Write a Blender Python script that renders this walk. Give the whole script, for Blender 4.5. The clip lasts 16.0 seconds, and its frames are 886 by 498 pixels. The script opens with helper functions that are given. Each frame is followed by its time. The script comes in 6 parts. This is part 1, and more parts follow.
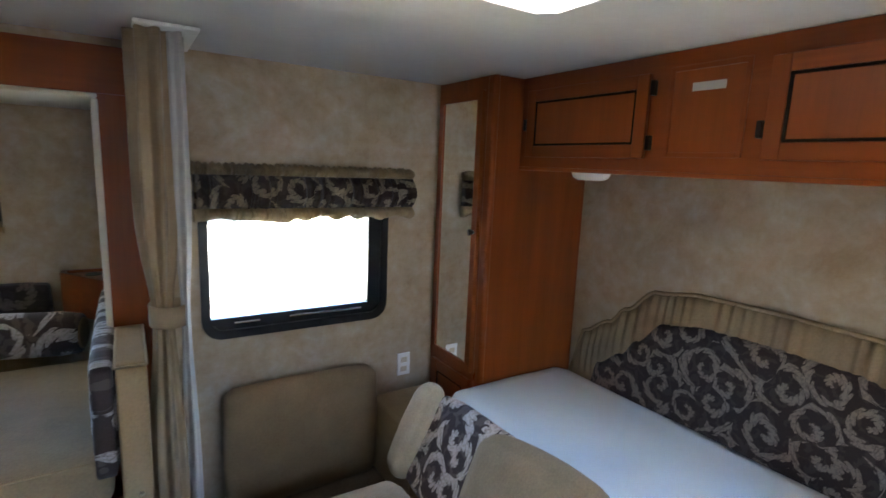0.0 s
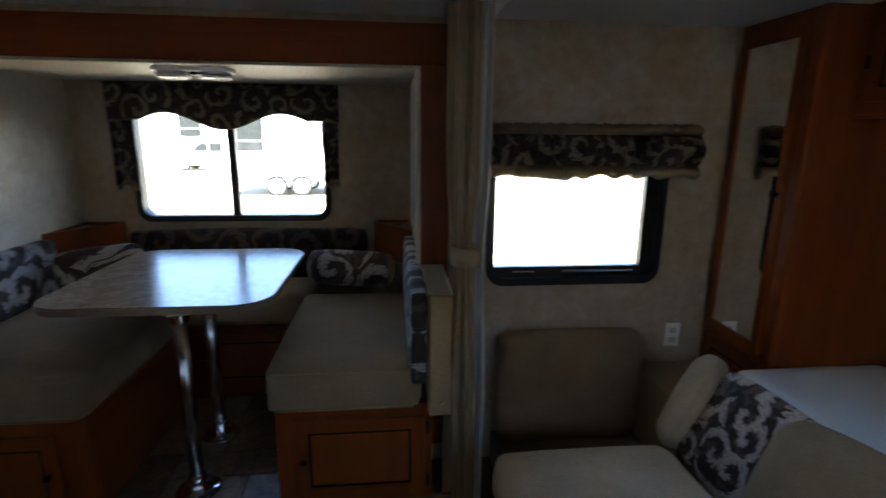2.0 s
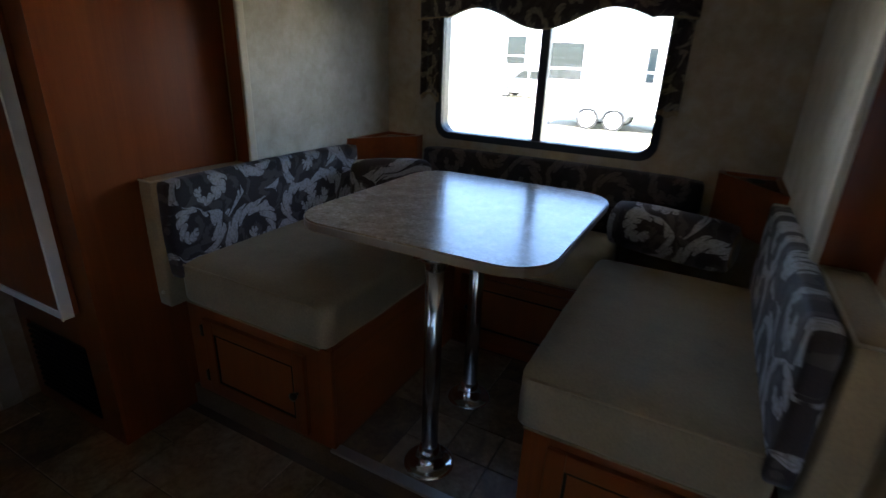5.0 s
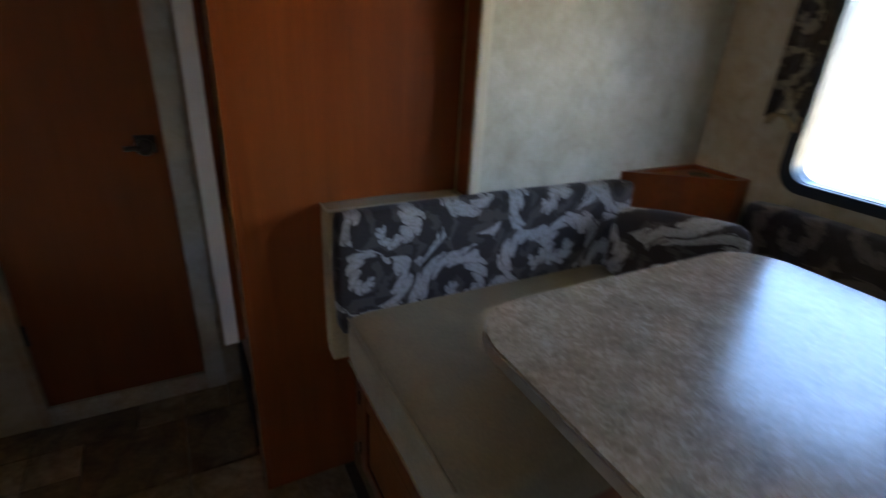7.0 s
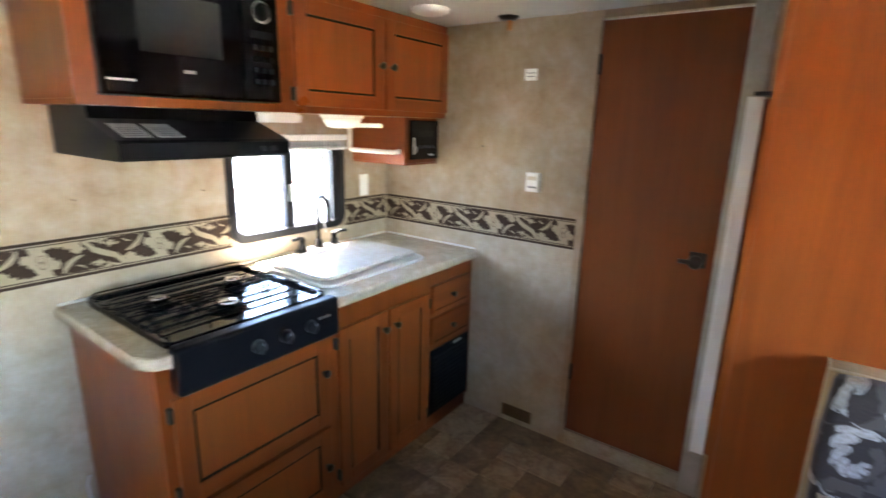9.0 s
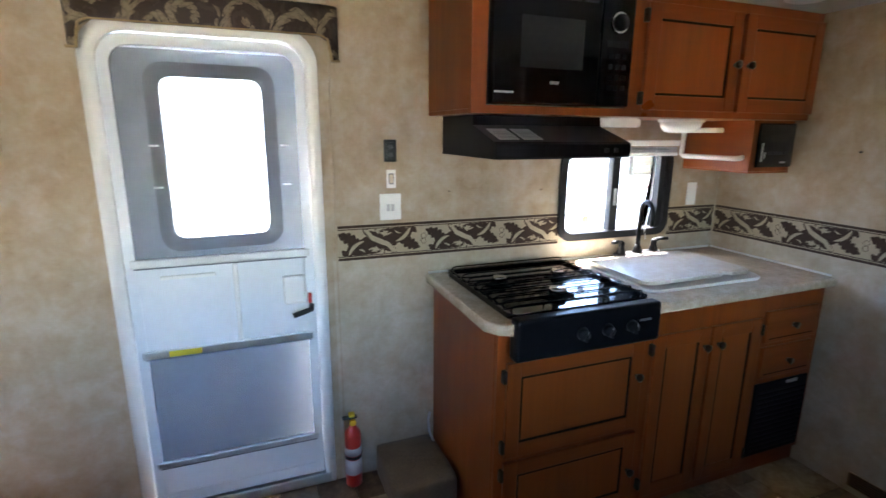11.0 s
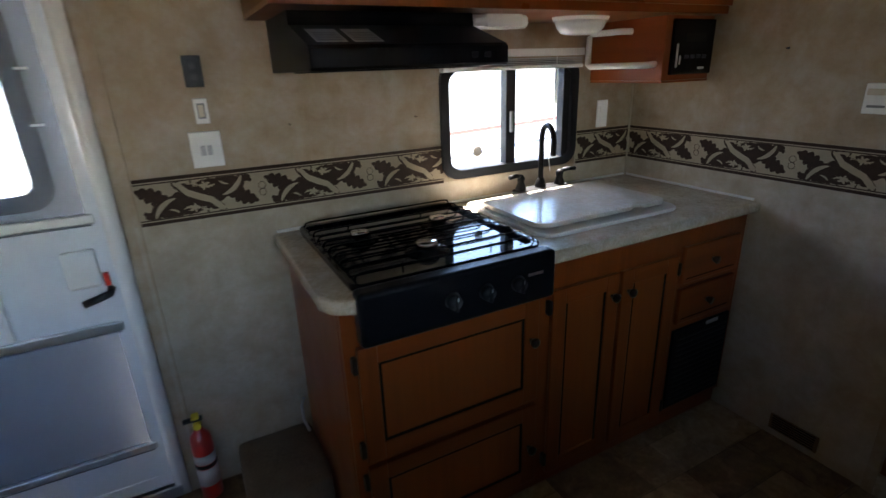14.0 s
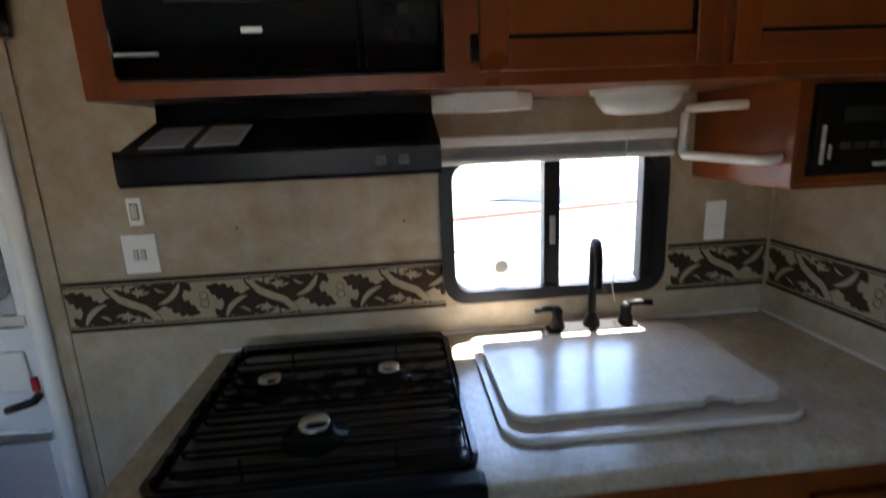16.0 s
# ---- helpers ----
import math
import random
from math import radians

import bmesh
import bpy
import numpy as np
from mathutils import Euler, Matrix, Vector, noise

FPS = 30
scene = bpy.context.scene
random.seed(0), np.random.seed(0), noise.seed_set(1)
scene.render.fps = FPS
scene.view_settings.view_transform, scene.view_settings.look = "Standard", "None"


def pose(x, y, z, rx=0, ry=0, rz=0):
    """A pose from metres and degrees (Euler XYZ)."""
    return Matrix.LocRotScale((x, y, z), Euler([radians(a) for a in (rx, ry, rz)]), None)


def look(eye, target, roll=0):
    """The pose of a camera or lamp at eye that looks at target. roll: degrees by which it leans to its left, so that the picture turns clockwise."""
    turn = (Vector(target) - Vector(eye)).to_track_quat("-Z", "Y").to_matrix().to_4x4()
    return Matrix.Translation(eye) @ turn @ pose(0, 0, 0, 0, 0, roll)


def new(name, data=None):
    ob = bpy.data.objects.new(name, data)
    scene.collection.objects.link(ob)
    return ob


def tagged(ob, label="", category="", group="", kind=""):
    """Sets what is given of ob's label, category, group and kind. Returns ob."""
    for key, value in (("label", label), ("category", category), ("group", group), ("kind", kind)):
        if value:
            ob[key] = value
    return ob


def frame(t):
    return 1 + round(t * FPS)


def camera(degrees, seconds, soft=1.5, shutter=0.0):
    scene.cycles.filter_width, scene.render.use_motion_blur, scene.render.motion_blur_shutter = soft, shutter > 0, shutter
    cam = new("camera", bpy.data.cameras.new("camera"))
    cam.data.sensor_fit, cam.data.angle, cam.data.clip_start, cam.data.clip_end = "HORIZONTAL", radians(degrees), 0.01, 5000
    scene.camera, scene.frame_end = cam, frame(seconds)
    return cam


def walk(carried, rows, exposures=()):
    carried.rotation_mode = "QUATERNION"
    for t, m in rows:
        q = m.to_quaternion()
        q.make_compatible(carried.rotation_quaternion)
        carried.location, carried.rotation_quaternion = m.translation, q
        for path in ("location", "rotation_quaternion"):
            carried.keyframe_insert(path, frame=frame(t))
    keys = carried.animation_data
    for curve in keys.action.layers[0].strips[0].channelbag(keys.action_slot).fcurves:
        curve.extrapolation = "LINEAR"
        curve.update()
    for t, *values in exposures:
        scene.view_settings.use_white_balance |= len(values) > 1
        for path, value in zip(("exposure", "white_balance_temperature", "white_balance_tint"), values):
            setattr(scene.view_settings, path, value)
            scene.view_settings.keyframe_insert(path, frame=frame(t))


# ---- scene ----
cam = camera(83.2, 16.0, shutter=0.5)
PATH = [
    (0, (2.661, 0.403, 1.593), (3.721, 2.064, 1.261), 2.4),
    (0.5, (2.647, 0.358, 1.564), (3.572, 2.094, 1.205), 1.1),
    (1, (2.576, 0.377, 1.573), (3.301, 2.194, 1.155), 0.5),
    (1.5, (2.519, 0.407, 1.544), (2.998, 2.299, 1.11), 0.6),
    (2, (2.479, 0.402, 1.524), (2.678, 2.339, 1.07), 0.6),
    (2.5, (2.428, 0.38, 1.526), (2.354, 2.32, 1.047), 0.5),
    (3, (2.397, 0.402, 1.507), (2.103, 2.317, 1.01), 0.9),
    (3.5, (2.373, 0.462, 1.481), (1.931, 2.339, 0.95), 1.8),
    (6, (2.163, 1.526, 1.376), (0.974, 2.892, 0.528), 2.4),
    (6.5, (2.004, 1.661, 1.401), (0.623, 2.831, 0.55), 3.6),
    (7, (1.895, 1.743, 1.425), (0.292, 2.618, 0.607), 3.2),
    (7.5, (1.877, 1.874, 1.461), (0.035, 2.164, 0.741), 1.4),
    (8, (1.908, 1.991, 1.482), (0.046, 1.7, 0.813), 1.4),
    (8.5, (2.006, 1.97, 1.498), (0.246, 1.204, 0.932), 1.7),
    (9, (2.11, 1.942, 1.511), (0.542, 0.807, 1.024), 1.5),
    (9.5, (2.167, 1.93, 1.516), (0.817, 0.526, 1.06), 1.6),
    (10, (2.217, 1.917, 1.506), (1.109, 0.312, 1.065), 1.5),
    (12.5, (2.293, 1.948, 1.447), (1.843, 0.058, 0.97), -1.2),
    (13, (2.204, 1.908, 1.442), (1.538, 0.103, 0.897), -1.4),
    (13.5, (2.029, 1.813, 1.414), (1.231, 0.088, 0.79), -1.9),
    (14, (1.836, 1.669, 1.385), (0.976, -0.004, 0.706), -2.1),
    (14.5, (1.639, 1.537, 1.392), (0.833, -0.147, 0.677), -1.8),
    (15, (1.365, 1.534, 1.373), (0.8, -0.26, 0.696), -2.2),
    (15.5, (1.172, 1.454, 1.41), (0.849, -0.411, 0.766), -2.4),
    (16, (1.084, 1.345, 1.459), (0.917, -0.595, 1.003), -2.5),
]
walk(cam, [(t, look(eye, target, roll)) for t, eye, target, roll in PATH], exposures=[(0, 5.4, 5950, 16), (0.5, 4.9, 5950, 16), (1, 4.15, 5950, 16), (1.5, 3.72, 6000, 16), (2.5, 3.62, 6020, 16), (3.7, 3.62, 6030, 16), (6, 3.62, 5950, 16), (6.5, 3.78, 5950, 16), (7, 4.4, 6050, 16), (7.5, 5.3, 6500, 16), (8, 6.25, 6550, 16), (8.5, 6.5, 6500, 16), (9.5, 6.4, 6150, 16), (10.2, 6.05, 6000, 16), (12.5, 4.55, 6050, 16), (14, 4.2, 6200, 16), (16, 4.05, 6200, 16)])

# ---- world, sun, exposure ----
world = bpy.data.worlds.new("sky")
scene.world = world
world.use_nodes = True
wn = world.node_tree
sky = wn.nodes.new("ShaderNodeTexSky")
sky.sky_type = "NISHITA"
sky.sun_disc = False
sky.dust_density, sky.ozone_density = 0.6, 2.0
sky.sun_elevation = radians(64)
sky.sun_rotation = radians(195)
wn.nodes["Background"].inputs[1].default_value = 0.15
wn.links.new(sky.outputs[0], wn.nodes["Background"].inputs[0])
sun = new("sun", bpy.data.lights.new("sun", "SUN"))
sun.data.energy, sun.data.angle, sun.data.color = 5.0, radians(0.6), (1.0, 0.95, 0.87)
sun.matrix_world = look((-2.6, -9.7, 20.5), (0, 0, 0))

# ---- materials ----


class Mat:
    """A node material with short names for the nodes that are used here."""

    def __init__(self, name, rough=0.5, metal=0.0, spec=0.5, coat=0.0):
        self.m = bpy.data.materials.new(name)
        self.m.use_nodes = True
        self.t = self.m.node_tree
        self.b = self.t.nodes["Principled BSDF"]
        self.b.inputs["Roughness"].default_value = rough
        self.b.inputs["Metallic"].default_value = metal
        self.b.inputs["Specular IOR Level"].default_value = spec
        self.b.inputs["Coat Weight"].default_value = coat
        self.co = self.t.nodes.new("ShaderNodeTexCoord").outputs["Object"]

    def node(self, kind, operation="", dims="", blend=""):
        n = self.t.nodes.new(kind)
        if operation:
            n.operation = operation
        if dims:
            n.voronoi_dimensions = dims
        if blend:
            n.data_type, n.blend_type = "RGBA", blend
        return n

    def put(self, sock, val):
        if isinstance(val, bpy.types.NodeSocket):
            self.t.links.new(val, sock)
        else:
            sock.default_value = val

    def math(self, op, a, b=0.0, c=0.0):
        n = self.node("ShaderNodeMath", operation=op)
        for s, v in zip(n.inputs, (a, b, c)):
            self.put(s, v)
        return n.outputs[0]

    def stretch(self, x, y, z, co=None):
        n = self.node("ShaderNodeVectorMath", operation="MULTIPLY")
        self.put(n.inputs[0], co or self.co)
        n.inputs[1].default_value = (x, y, z)
        return n.outputs[0]

    def noise(self, scale, detail=4, rough=0.55, co=None, dist=0.0):
        n = self.node("ShaderNodeTexNoise")
        self.put(n.inputs["Vector"], co or self.co)
        n.inputs["Scale"].default_value, n.inputs["Detail"].default_value = scale, detail
        n.inputs["Roughness"].default_value, n.inputs["Distortion"].default_value = rough, dist
        return n.outputs[0]

    def ramp(self, fac, *stops):
        n = self.node("ShaderNodeValToRGB")
        self.put(n.inputs[0], fac)
        e = n.color_ramp.elements
        while len(e) < len(stops):
            e.new(0.5)
        for el, (p, c) in zip(e, stops):
            el.position, el.color = p, (*c, 1) if len(c) == 3 else c
        return n.outputs[0]

    def mix(self, fac, a, b, blend="MIX"):
        n = self.node("ShaderNodeMix", blend=blend)
        self.put(n.inputs[0], fac)
        self.put(n.inputs[6], a if isinstance(a, bpy.types.NodeSocket) else (*a, 1))
        self.put(n.inputs[7], b if isinstance(b, bpy.types.NodeSocket) else (*b, 1))
        return n.outputs[2]

    def color(self, val):
        self.put(self.b.inputs["Base Color"], val if isinstance(val, bpy.types.NodeSocket) else (*val, 1))
        return self

    def rough(self, val):
        self.put(self.b.inputs["Roughness"], val)
        return self

    def bump(self, height, strength=0.2, dist=0.002):
        n = self.node("ShaderNodeBump")
        n.inputs["Strength"].default_value, n.inputs["Distance"].default_value = strength, dist
        self.put(n.inputs["Height"], height)
        self.t.links.new(n.outputs[0], self.b.inputs["Normal"])
        return self


def plain(name, col, rough=0.5, metal=0.0, grain=60, depth=0.12, vary=0.12, spec=0.5, coat=0.0):
    m = Mat(name, rough, metal, spec, coat)
    f = m.math("ADD", m.math("MULTIPLY", m.noise(grain), 0.5), m.math("MULTIPLY", m.noise(4), 0.5))
    m.color(m.ramp(f, (0.3, [c * (1 - vary) for c in col]), (0.7, [min(1, c * (1 + vary)) for c in col])))
    if depth:
        m.bump(m.noise(grain * 3), depth, 0.001)
    return m.m


def wallpaper(name, a, b, c):
    m = Mat(name, 0.6)
    big, mid = m.noise(4.5, 6, 0.65, dist=0.5), m.noise(18, 5, 0.65, dist=0.3)
    f = m.math("ADD", m.math("MULTIPLY", big, 0.55), m.math("MULTIPLY", mid, 0.45))
    col = m.ramp(f, (0.34, a), (0.49, b), (0.64, c))
    fine = m.ramp(m.noise(90, 3), (0.3, (0.97, 0.97, 0.97)), (0.7, (1.02, 1.02, 1.02)))
    m.color(m.mix(1.0, col, fine, "MULTIPLY")).bump(m.noise(160, 2), 0.03, 0.001)
    return m.m


def wood(name, dark, mid, light, axis="z", rough=0.31, spec=0.3):
    m = Mat(name, rough, spec=spec)
    k = dict(x=(0.9, 12, 12), y=(12, 0.9, 12), z=(12, 12, 0.9))[axis]
    k2 = dict(x=(3, 90, 90), y=(90, 3, 90), z=(90, 90, 3))[axis]
    g = m.noise(1.0, 6, 0.6, m.stretch(*k), dist=0.8)
    fine = m.noise(1.0, 3, 0.6, m.stretch(*k2))
    f = m.math("ADD", m.math("MULTIPLY", g, 0.6), m.math("ADD", m.math("MULTIPLY", fine, 0.2), m.math("MULTIPLY", m.noise(1.7), 0.2)))
    m.color(m.ramp(f, (0.26, dark), (0.5, mid), (0.74, light))).bump(fine, 0.06, 0.001)
    m.rough(m.math("MULTIPLY_ADD", m.noise(6), 0.18, rough - 0.08))
    return m.m


def floral(name, plane, dark, mid, light, scale=7.5, rough=0.8, cover=0.66):
    """Woven damask: scrolls that curl round scattered centres, with leaf tips and hatching."""
    m = Mat(name, rough, spec=0.3)
    s = m.node("ShaderNodeSeparateXYZ")
    m.put(s.inputs[0], m.co)
    pick = dict(x=s.outputs[0], y=s.outputs[1], z=s.outputs[2])
    c = m.node("ShaderNodeCombineXYZ")
    wob = m.math("MULTIPLY", m.math("SUBTRACT", m.noise(9, 2), 0.5), 0.06)
    m.put(c.inputs[0], m.math("ADD", pick[plane[0]], wob))
    m.put(c.inputs[1], m.math("ADD", pick[plane[1]], wob))
    uv = c.outputs[0]

    def curl(sc, turns, arms, off):
        v = m.node("ShaderNodeTexVoronoi", dims="2D")
        sh = m.node("ShaderNodeVectorMath", operation="ADD")
        m.put(sh.inputs[0], uv)
        sh.inputs[1].default_value = (off, off * 0.7, 0)
        m.put(v.inputs["Vector"], sh.outputs[0])
        v.inputs["Scale"].default_value, v.inputs["Randomness"].default_value = sc, 0.75
        d = m.node("ShaderNodeVectorMath", operation="SUBTRACT")
        m.put(d.inputs[0], sh.outputs[0])
        m.put(d.inputs[1], v.outputs["Position"])
        q = m.node("ShaderNodeSeparateXYZ")
        m.put(q.inputs[0], d.outputs[0])
        ang = m.math("ARCTAN2", q.outputs[1], q.outputs[0])
        r = v.outputs["Distance"]
        hue = m.node("ShaderNodeSeparateColor")
        m.put(hue.inputs[0], v.outputs["Color"])
        hand = m.math("MULTIPLY_ADD", m.math("GREATER_THAN", hue.outputs[1], 0.5), 2.0, -1.0)
        ph = m.math("ADD", m.math("MULTIPLY", m.math("MULTIPLY", ang, hand), arms), m.math("MULTIPLY", r, turns))
        ph = m.math("ADD", ph, m.math("MULTIPLY", hue.outputs[0], 6.28))
        lobe = m.math("ABSOLUTE", m.math("SINE", m.math("ADD", m.math("MULTIPLY", m.math("MULTIPLY", ang, hand), 3.0 * arms), m.math("MULTIPLY", r, -24.0))))
        return m.math("SINE", ph), lobe

    w1, lobe1 = curl(scale * 0.80, 13.0, 1.0, 0.0)
    w2, lobe2 = curl(scale * 1.45, 10.0, 1.0, 0.37)
    jag = m.noise(1.0, 3, 0.6, m.stretch(18, 80, 1, uv), dist=0.4)
    tear = m.math("MULTIPLY", m.math("SUBTRACT", jag, 0.5), 1.1)
    swell = m.math("MULTIPLY", m.math("SUBTRACT", m.noise(scale * 1.6, 2, 0.5), 0.5), 1.9)
    frond = m.math("MULTIPLY", m.math("SUBTRACT", lobe1, 0.6), 0.55)
    notch = m.math("MULTIPLY", m.ramp(lobe1, (0.10, (1, 1, 1)), (0.30, (0, 0, 0))), m.ramp(w1, (0.72, (1, 1, 1)), (0.92, (0, 0, 0))))
    frond = m.math("SUBTRACT", frond, m.math("MULTIPLY", notch, 0.75))
    a = m.math("ADD", m.math("ADD", m.math("MULTIPLY", w1, 0.95), m.math("ADD", tear, frond)), m.math("SUBTRACT", swell, 0.02))
    b = m.math("ADD", m.math("ADD", m.math("MULTIPLY", w2, 0.9), m.math("MULTIPLY", lobe2, 0.4)), m.math("SUBTRACT", tear, swell))
    la = m.ramp(m.math("MULTIPLY_ADD", a, 0.5, 0.5), (cover, (0, 0, 0)), (cover + 0.03, (1, 1, 1)))
    lb = m.ramp(m.math("MULTIPLY_ADD", b, 0.5, 0.5), (0.84, (0, 0, 0)), (0.87, (1, 1, 1)))
    inner = m.ramp(m.math("MULTIPLY_ADD", a, 0.5, 0.5), (cover + 0.13, (0, 0, 0)), (cover + 0.15, (1, 1, 1)), (cover + 0.19, (1, 1, 1)), (cover + 0.21, (0, 0, 0)))
    hatch = m.math("GREATER_THAN", m.noise(120, 2), 0.53)
    lit = m.mix(m.math("MULTIPLY", hatch, 0.45), light, mid)
    base = m.ramp(m.noise(260, 2), (0.3, [x * 0.8 for x in dark]), (0.7, [x * 1.25 for x in dark]))
    col = m.mix(lb, base, m.mix(0.7, mid, dark))
    col = m.mix(la, col, lit)
    col = m.mix(m.math("MULTIPLY", inner, 0.7), col, mid)
    m.color(col).bump(m.noise(420, 2), 0.25, 0.001)
    m.b.inputs["Sheen Weight"].default_value = 0.1
    return m.m


def suede(name, col, nap=0.25):
    m = Mat(name, 0.9, spec=0.2)
    f = m.math("ADD", m.math("MULTIPLY", m.noise(5, 4, 0.6), 0.6), m.math("MULTIPLY", m.noise(140, 3), 0.4))
    m.color(m.ramp(f, (0.32, [c * (1 - nap) for c in col]), (0.68, [c * (1 + nap * 0.6) for c in col])))
    m.bump(m.noise(300, 3), 0.3, 0.002)
    m.b.inputs["Sheen Weight"].default_value = 0.08
    return m.m


def laminate(name, a, b, c, rough=0.3, coat=0.0):
    m = Mat(name, rough, coat=coat)
    blot, chip = m.noise(16, 5, 0.65, dist=0.5), m.noise(75, 3, 0.55, dist=1.0)
    f = m.math("ADD", m.math("MULTIPLY", blot, 0.5), m.math("MULTIPLY", chip, 0.5))
    m.color(m.ramp(f, (0.36, a), (0.5, b), (0.64, c)))
    return m.m


def glow(name, col, strength):
    m = Mat(name, 0.4)
    m.color(col)
    m.b.inputs["Emission Color"].default_value = (*col, 1)
    m.b.inputs["Emission Strength"].default_value = strength
    return m.m


def glass(name, tint, rough=0.0):
    m = Mat(name)
    out = m.t.nodes["Material Output"]
    tr, gl = m.node("ShaderNodeBsdfTransparent"), m.node("ShaderNodeBsdfGlossy")
    tr.inputs[0].default_value = (*tint, 1)
    gl.inputs["Roughness"].default_value = rough
    fr, mx = m.node("ShaderNodeFresnel"), m.node("ShaderNodeMixShader")
    fr.inputs[0].default_value = 1.45
    for a, b in ((fr.outputs[0], mx.inputs[0]), (tr.outputs[0], mx.inputs[1]), (gl.outputs[0], mx.inputs[2]), (mx.outputs[0], out.inputs[0])):
        m.t.links.new(a, b)
    return m.m


def screen_mesh(name, col, open_part):
    m = Mat(name, 0.6)
    m.color(col)
    out = m.t.nodes["Material Output"]
    tr, mx = m.node("ShaderNodeBsdfTransparent"), m.node("ShaderNodeMixShader")
    mx.inputs[0].default_value = 1 - open_part
    for a, b in ((tr.outputs[0], mx.inputs[1]), (m.b.outputs[0], mx.inputs[2]), (mx.outputs[0], out.inputs[0])):
        m.t.links.new(a, b)
    return m.m


def tile_mat(name, low, mid, high):
    m = Mat(name, 0.3)
    r = m.node("ShaderNodeObjectInfo").outputs["Random"]
    sh = m.node("ShaderNodeVectorMath", operation="ADD")
    m.put(sh.inputs[0], m.co)
    cx = m.node("ShaderNodeCombineXYZ")
    m.put(cx.inputs[0], m.math("MULTIPLY", r, 37.0))
    m.put(cx.inputs[1], m.math("MULTIPLY", r, 11.0))
    m.put(sh.inputs[1], cx.outputs[0])
    f = m.math("ADD", m.math("MULTIPLY", m.noise(9, 6, 0.65, sh.outputs[0], 0.8), 0.55), m.math("MULTIPLY", m.noise(50, 4, 0.6, sh.outputs[0]), 0.25))
    f = m.math("ADD", f, m.math("MULTIPLY", r, 0.22))
    m.color(m.ramp(f, (0.34, low), (0.5, mid), (0.68, high))).bump(m.noise(60, 4, co=sh.outputs[0]), 0.2, 0.002)
    return m.m


PAPER = wallpaper("tan_wallpaper", (0.296, 0.204, 0.111), (0.363, 0.275, 0.176), (0.422, 0.351, 0.263))
PAPER_LOW = wallpaper("pale_wallpaper", (0.335, 0.26, 0.165), (0.405, 0.332, 0.232), (0.475, 0.412, 0.315))
PAPER_SLIDE = wallpaper("cream_wallpaper", (0.33, 0.285, 0.21), (0.41, 0.37, 0.29), (0.48, 0.44, 0.37))
CEIL = plain("ceiling_white", (0.515, 0.507, 0.491), 0.7, grain=40, vary=0.04)
CEIL_SLIDE = plain("cream_panel", (0.496, 0.44, 0.336), 0.6, grain=30, vary=0.05)
CHERRY = wood("cherry_upright", (0.131, 0.0279, 0.00428), (0.202, 0.045, 0.00673), (0.259, 0.065, 0.0104))
CHERRY_X = wood("cherry_along_x", (0.131, 0.0279, 0.00428), (0.202, 0.045, 0.00673), (0.259, 0.065, 0.0104), "x")
CHERRY_Y = wood("cherry_along_y", (0.131, 0.0279, 0.00428), (0.202, 0.045, 0.00673), (0.259, 0.065, 0.0104), "y")
PANEL_WOOD = wood("cherry_panel", (0.165, 0.0382, 0.00636), (0.232, 0.056, 0.00867), (0.284, 0.0736, 0.0127), "z")
RED_WOOD = wood("dark_cherry_door", (0.165, 0.0426, 0.00855), (0.2, 0.0549, 0.0114), (0.23, 0.0672, 0.0152), "z", 0.48, 0.2)
GROOVE = plain("dark_glaze", (0.010, 0.006, 0.004), 0.8, spec=0.15)
BRONZE = plain("dark_bronze", (0.018, 0.014, 0.012), 0.32, 0.4, vary=0.2)
TAP_BLACK = plain("faucet_black", (0.005, 0.0045, 0.004), 0.5, 0.0, depth=0.0, spec=0.12)
BLACK = plain("black_plastic", (0.009, 0.009, 0.010), 0.38, spec=0.35, grain=200, depth=0.05)
BLACK_GLOSS = plain("black_enamel", (0.004, 0.004, 0.005), 0.07, depth=0.0, spec=0.3)
BLACK_SATIN = plain("black_painted_steel", (0.006, 0.006, 0.007), 0.3, depth=0.03, spec=0.09)
IRON = plain("black_grate_iron", (0.002, 0.002, 0.002), 0.25, 0.0, depth=0.03, spec=0.1)
DARK_WINDOW = plain("dark_oven_glass", (0.02, 0.021, 0.022), 0.12, depth=0.0)
ALU = plain("brushed_aluminium", (0.62, 0.62, 0.61), 0.32, 1.0, grain=80, vary=0.05)
CHROME = plain("chrome", (0.75, 0.75, 0.75), 0.12, 1.0, depth=0.0, vary=0.03)
NICKEL = plain("steel_post", (0.5, 0.5, 0.49), 0.25, 1.0, depth=0.02, vary=0.05)
WHITE = plain("white_plastic", (0.78, 0.77, 0.74), 0.42, grain=30, depth=0.03, vary=0.03)
WHITE_DOOR = plain("white_door_skin", (0.72, 0.74, 0.76), 0.4, grain=25, depth=0.05, vary=0.04)
TRIM_CREAM = plain("cream_trim", (0.56, 0.49, 0.37), 0.5, grain=20, vary=0.08)
COUNTER = laminate("counter_laminate", (0.37, 0.30, 0.205), (0.46, 0.385, 0.28), (0.54, 0.47, 0.365), 0.24)
COUNTER.node_tree.nodes["Principled BSDF"].inputs["Specular IOR Level"].default_value = 0.6
TABLE = laminate("table_laminate", (0.20, 0.138, 0.085), (0.30, 0.218, 0.142), (0.44, 0.345, 0.25), 0.22, 0.0)
TABLE.node_tree.nodes["Principled BSDF"].inputs["Specular IOR Level"].default_value = 0.85
SINK = laminate("sink_cover", (0.50, 0.45, 0.37), (0.56, 0.51, 0.43), (0.62, 0.575, 0.495), 0.22)
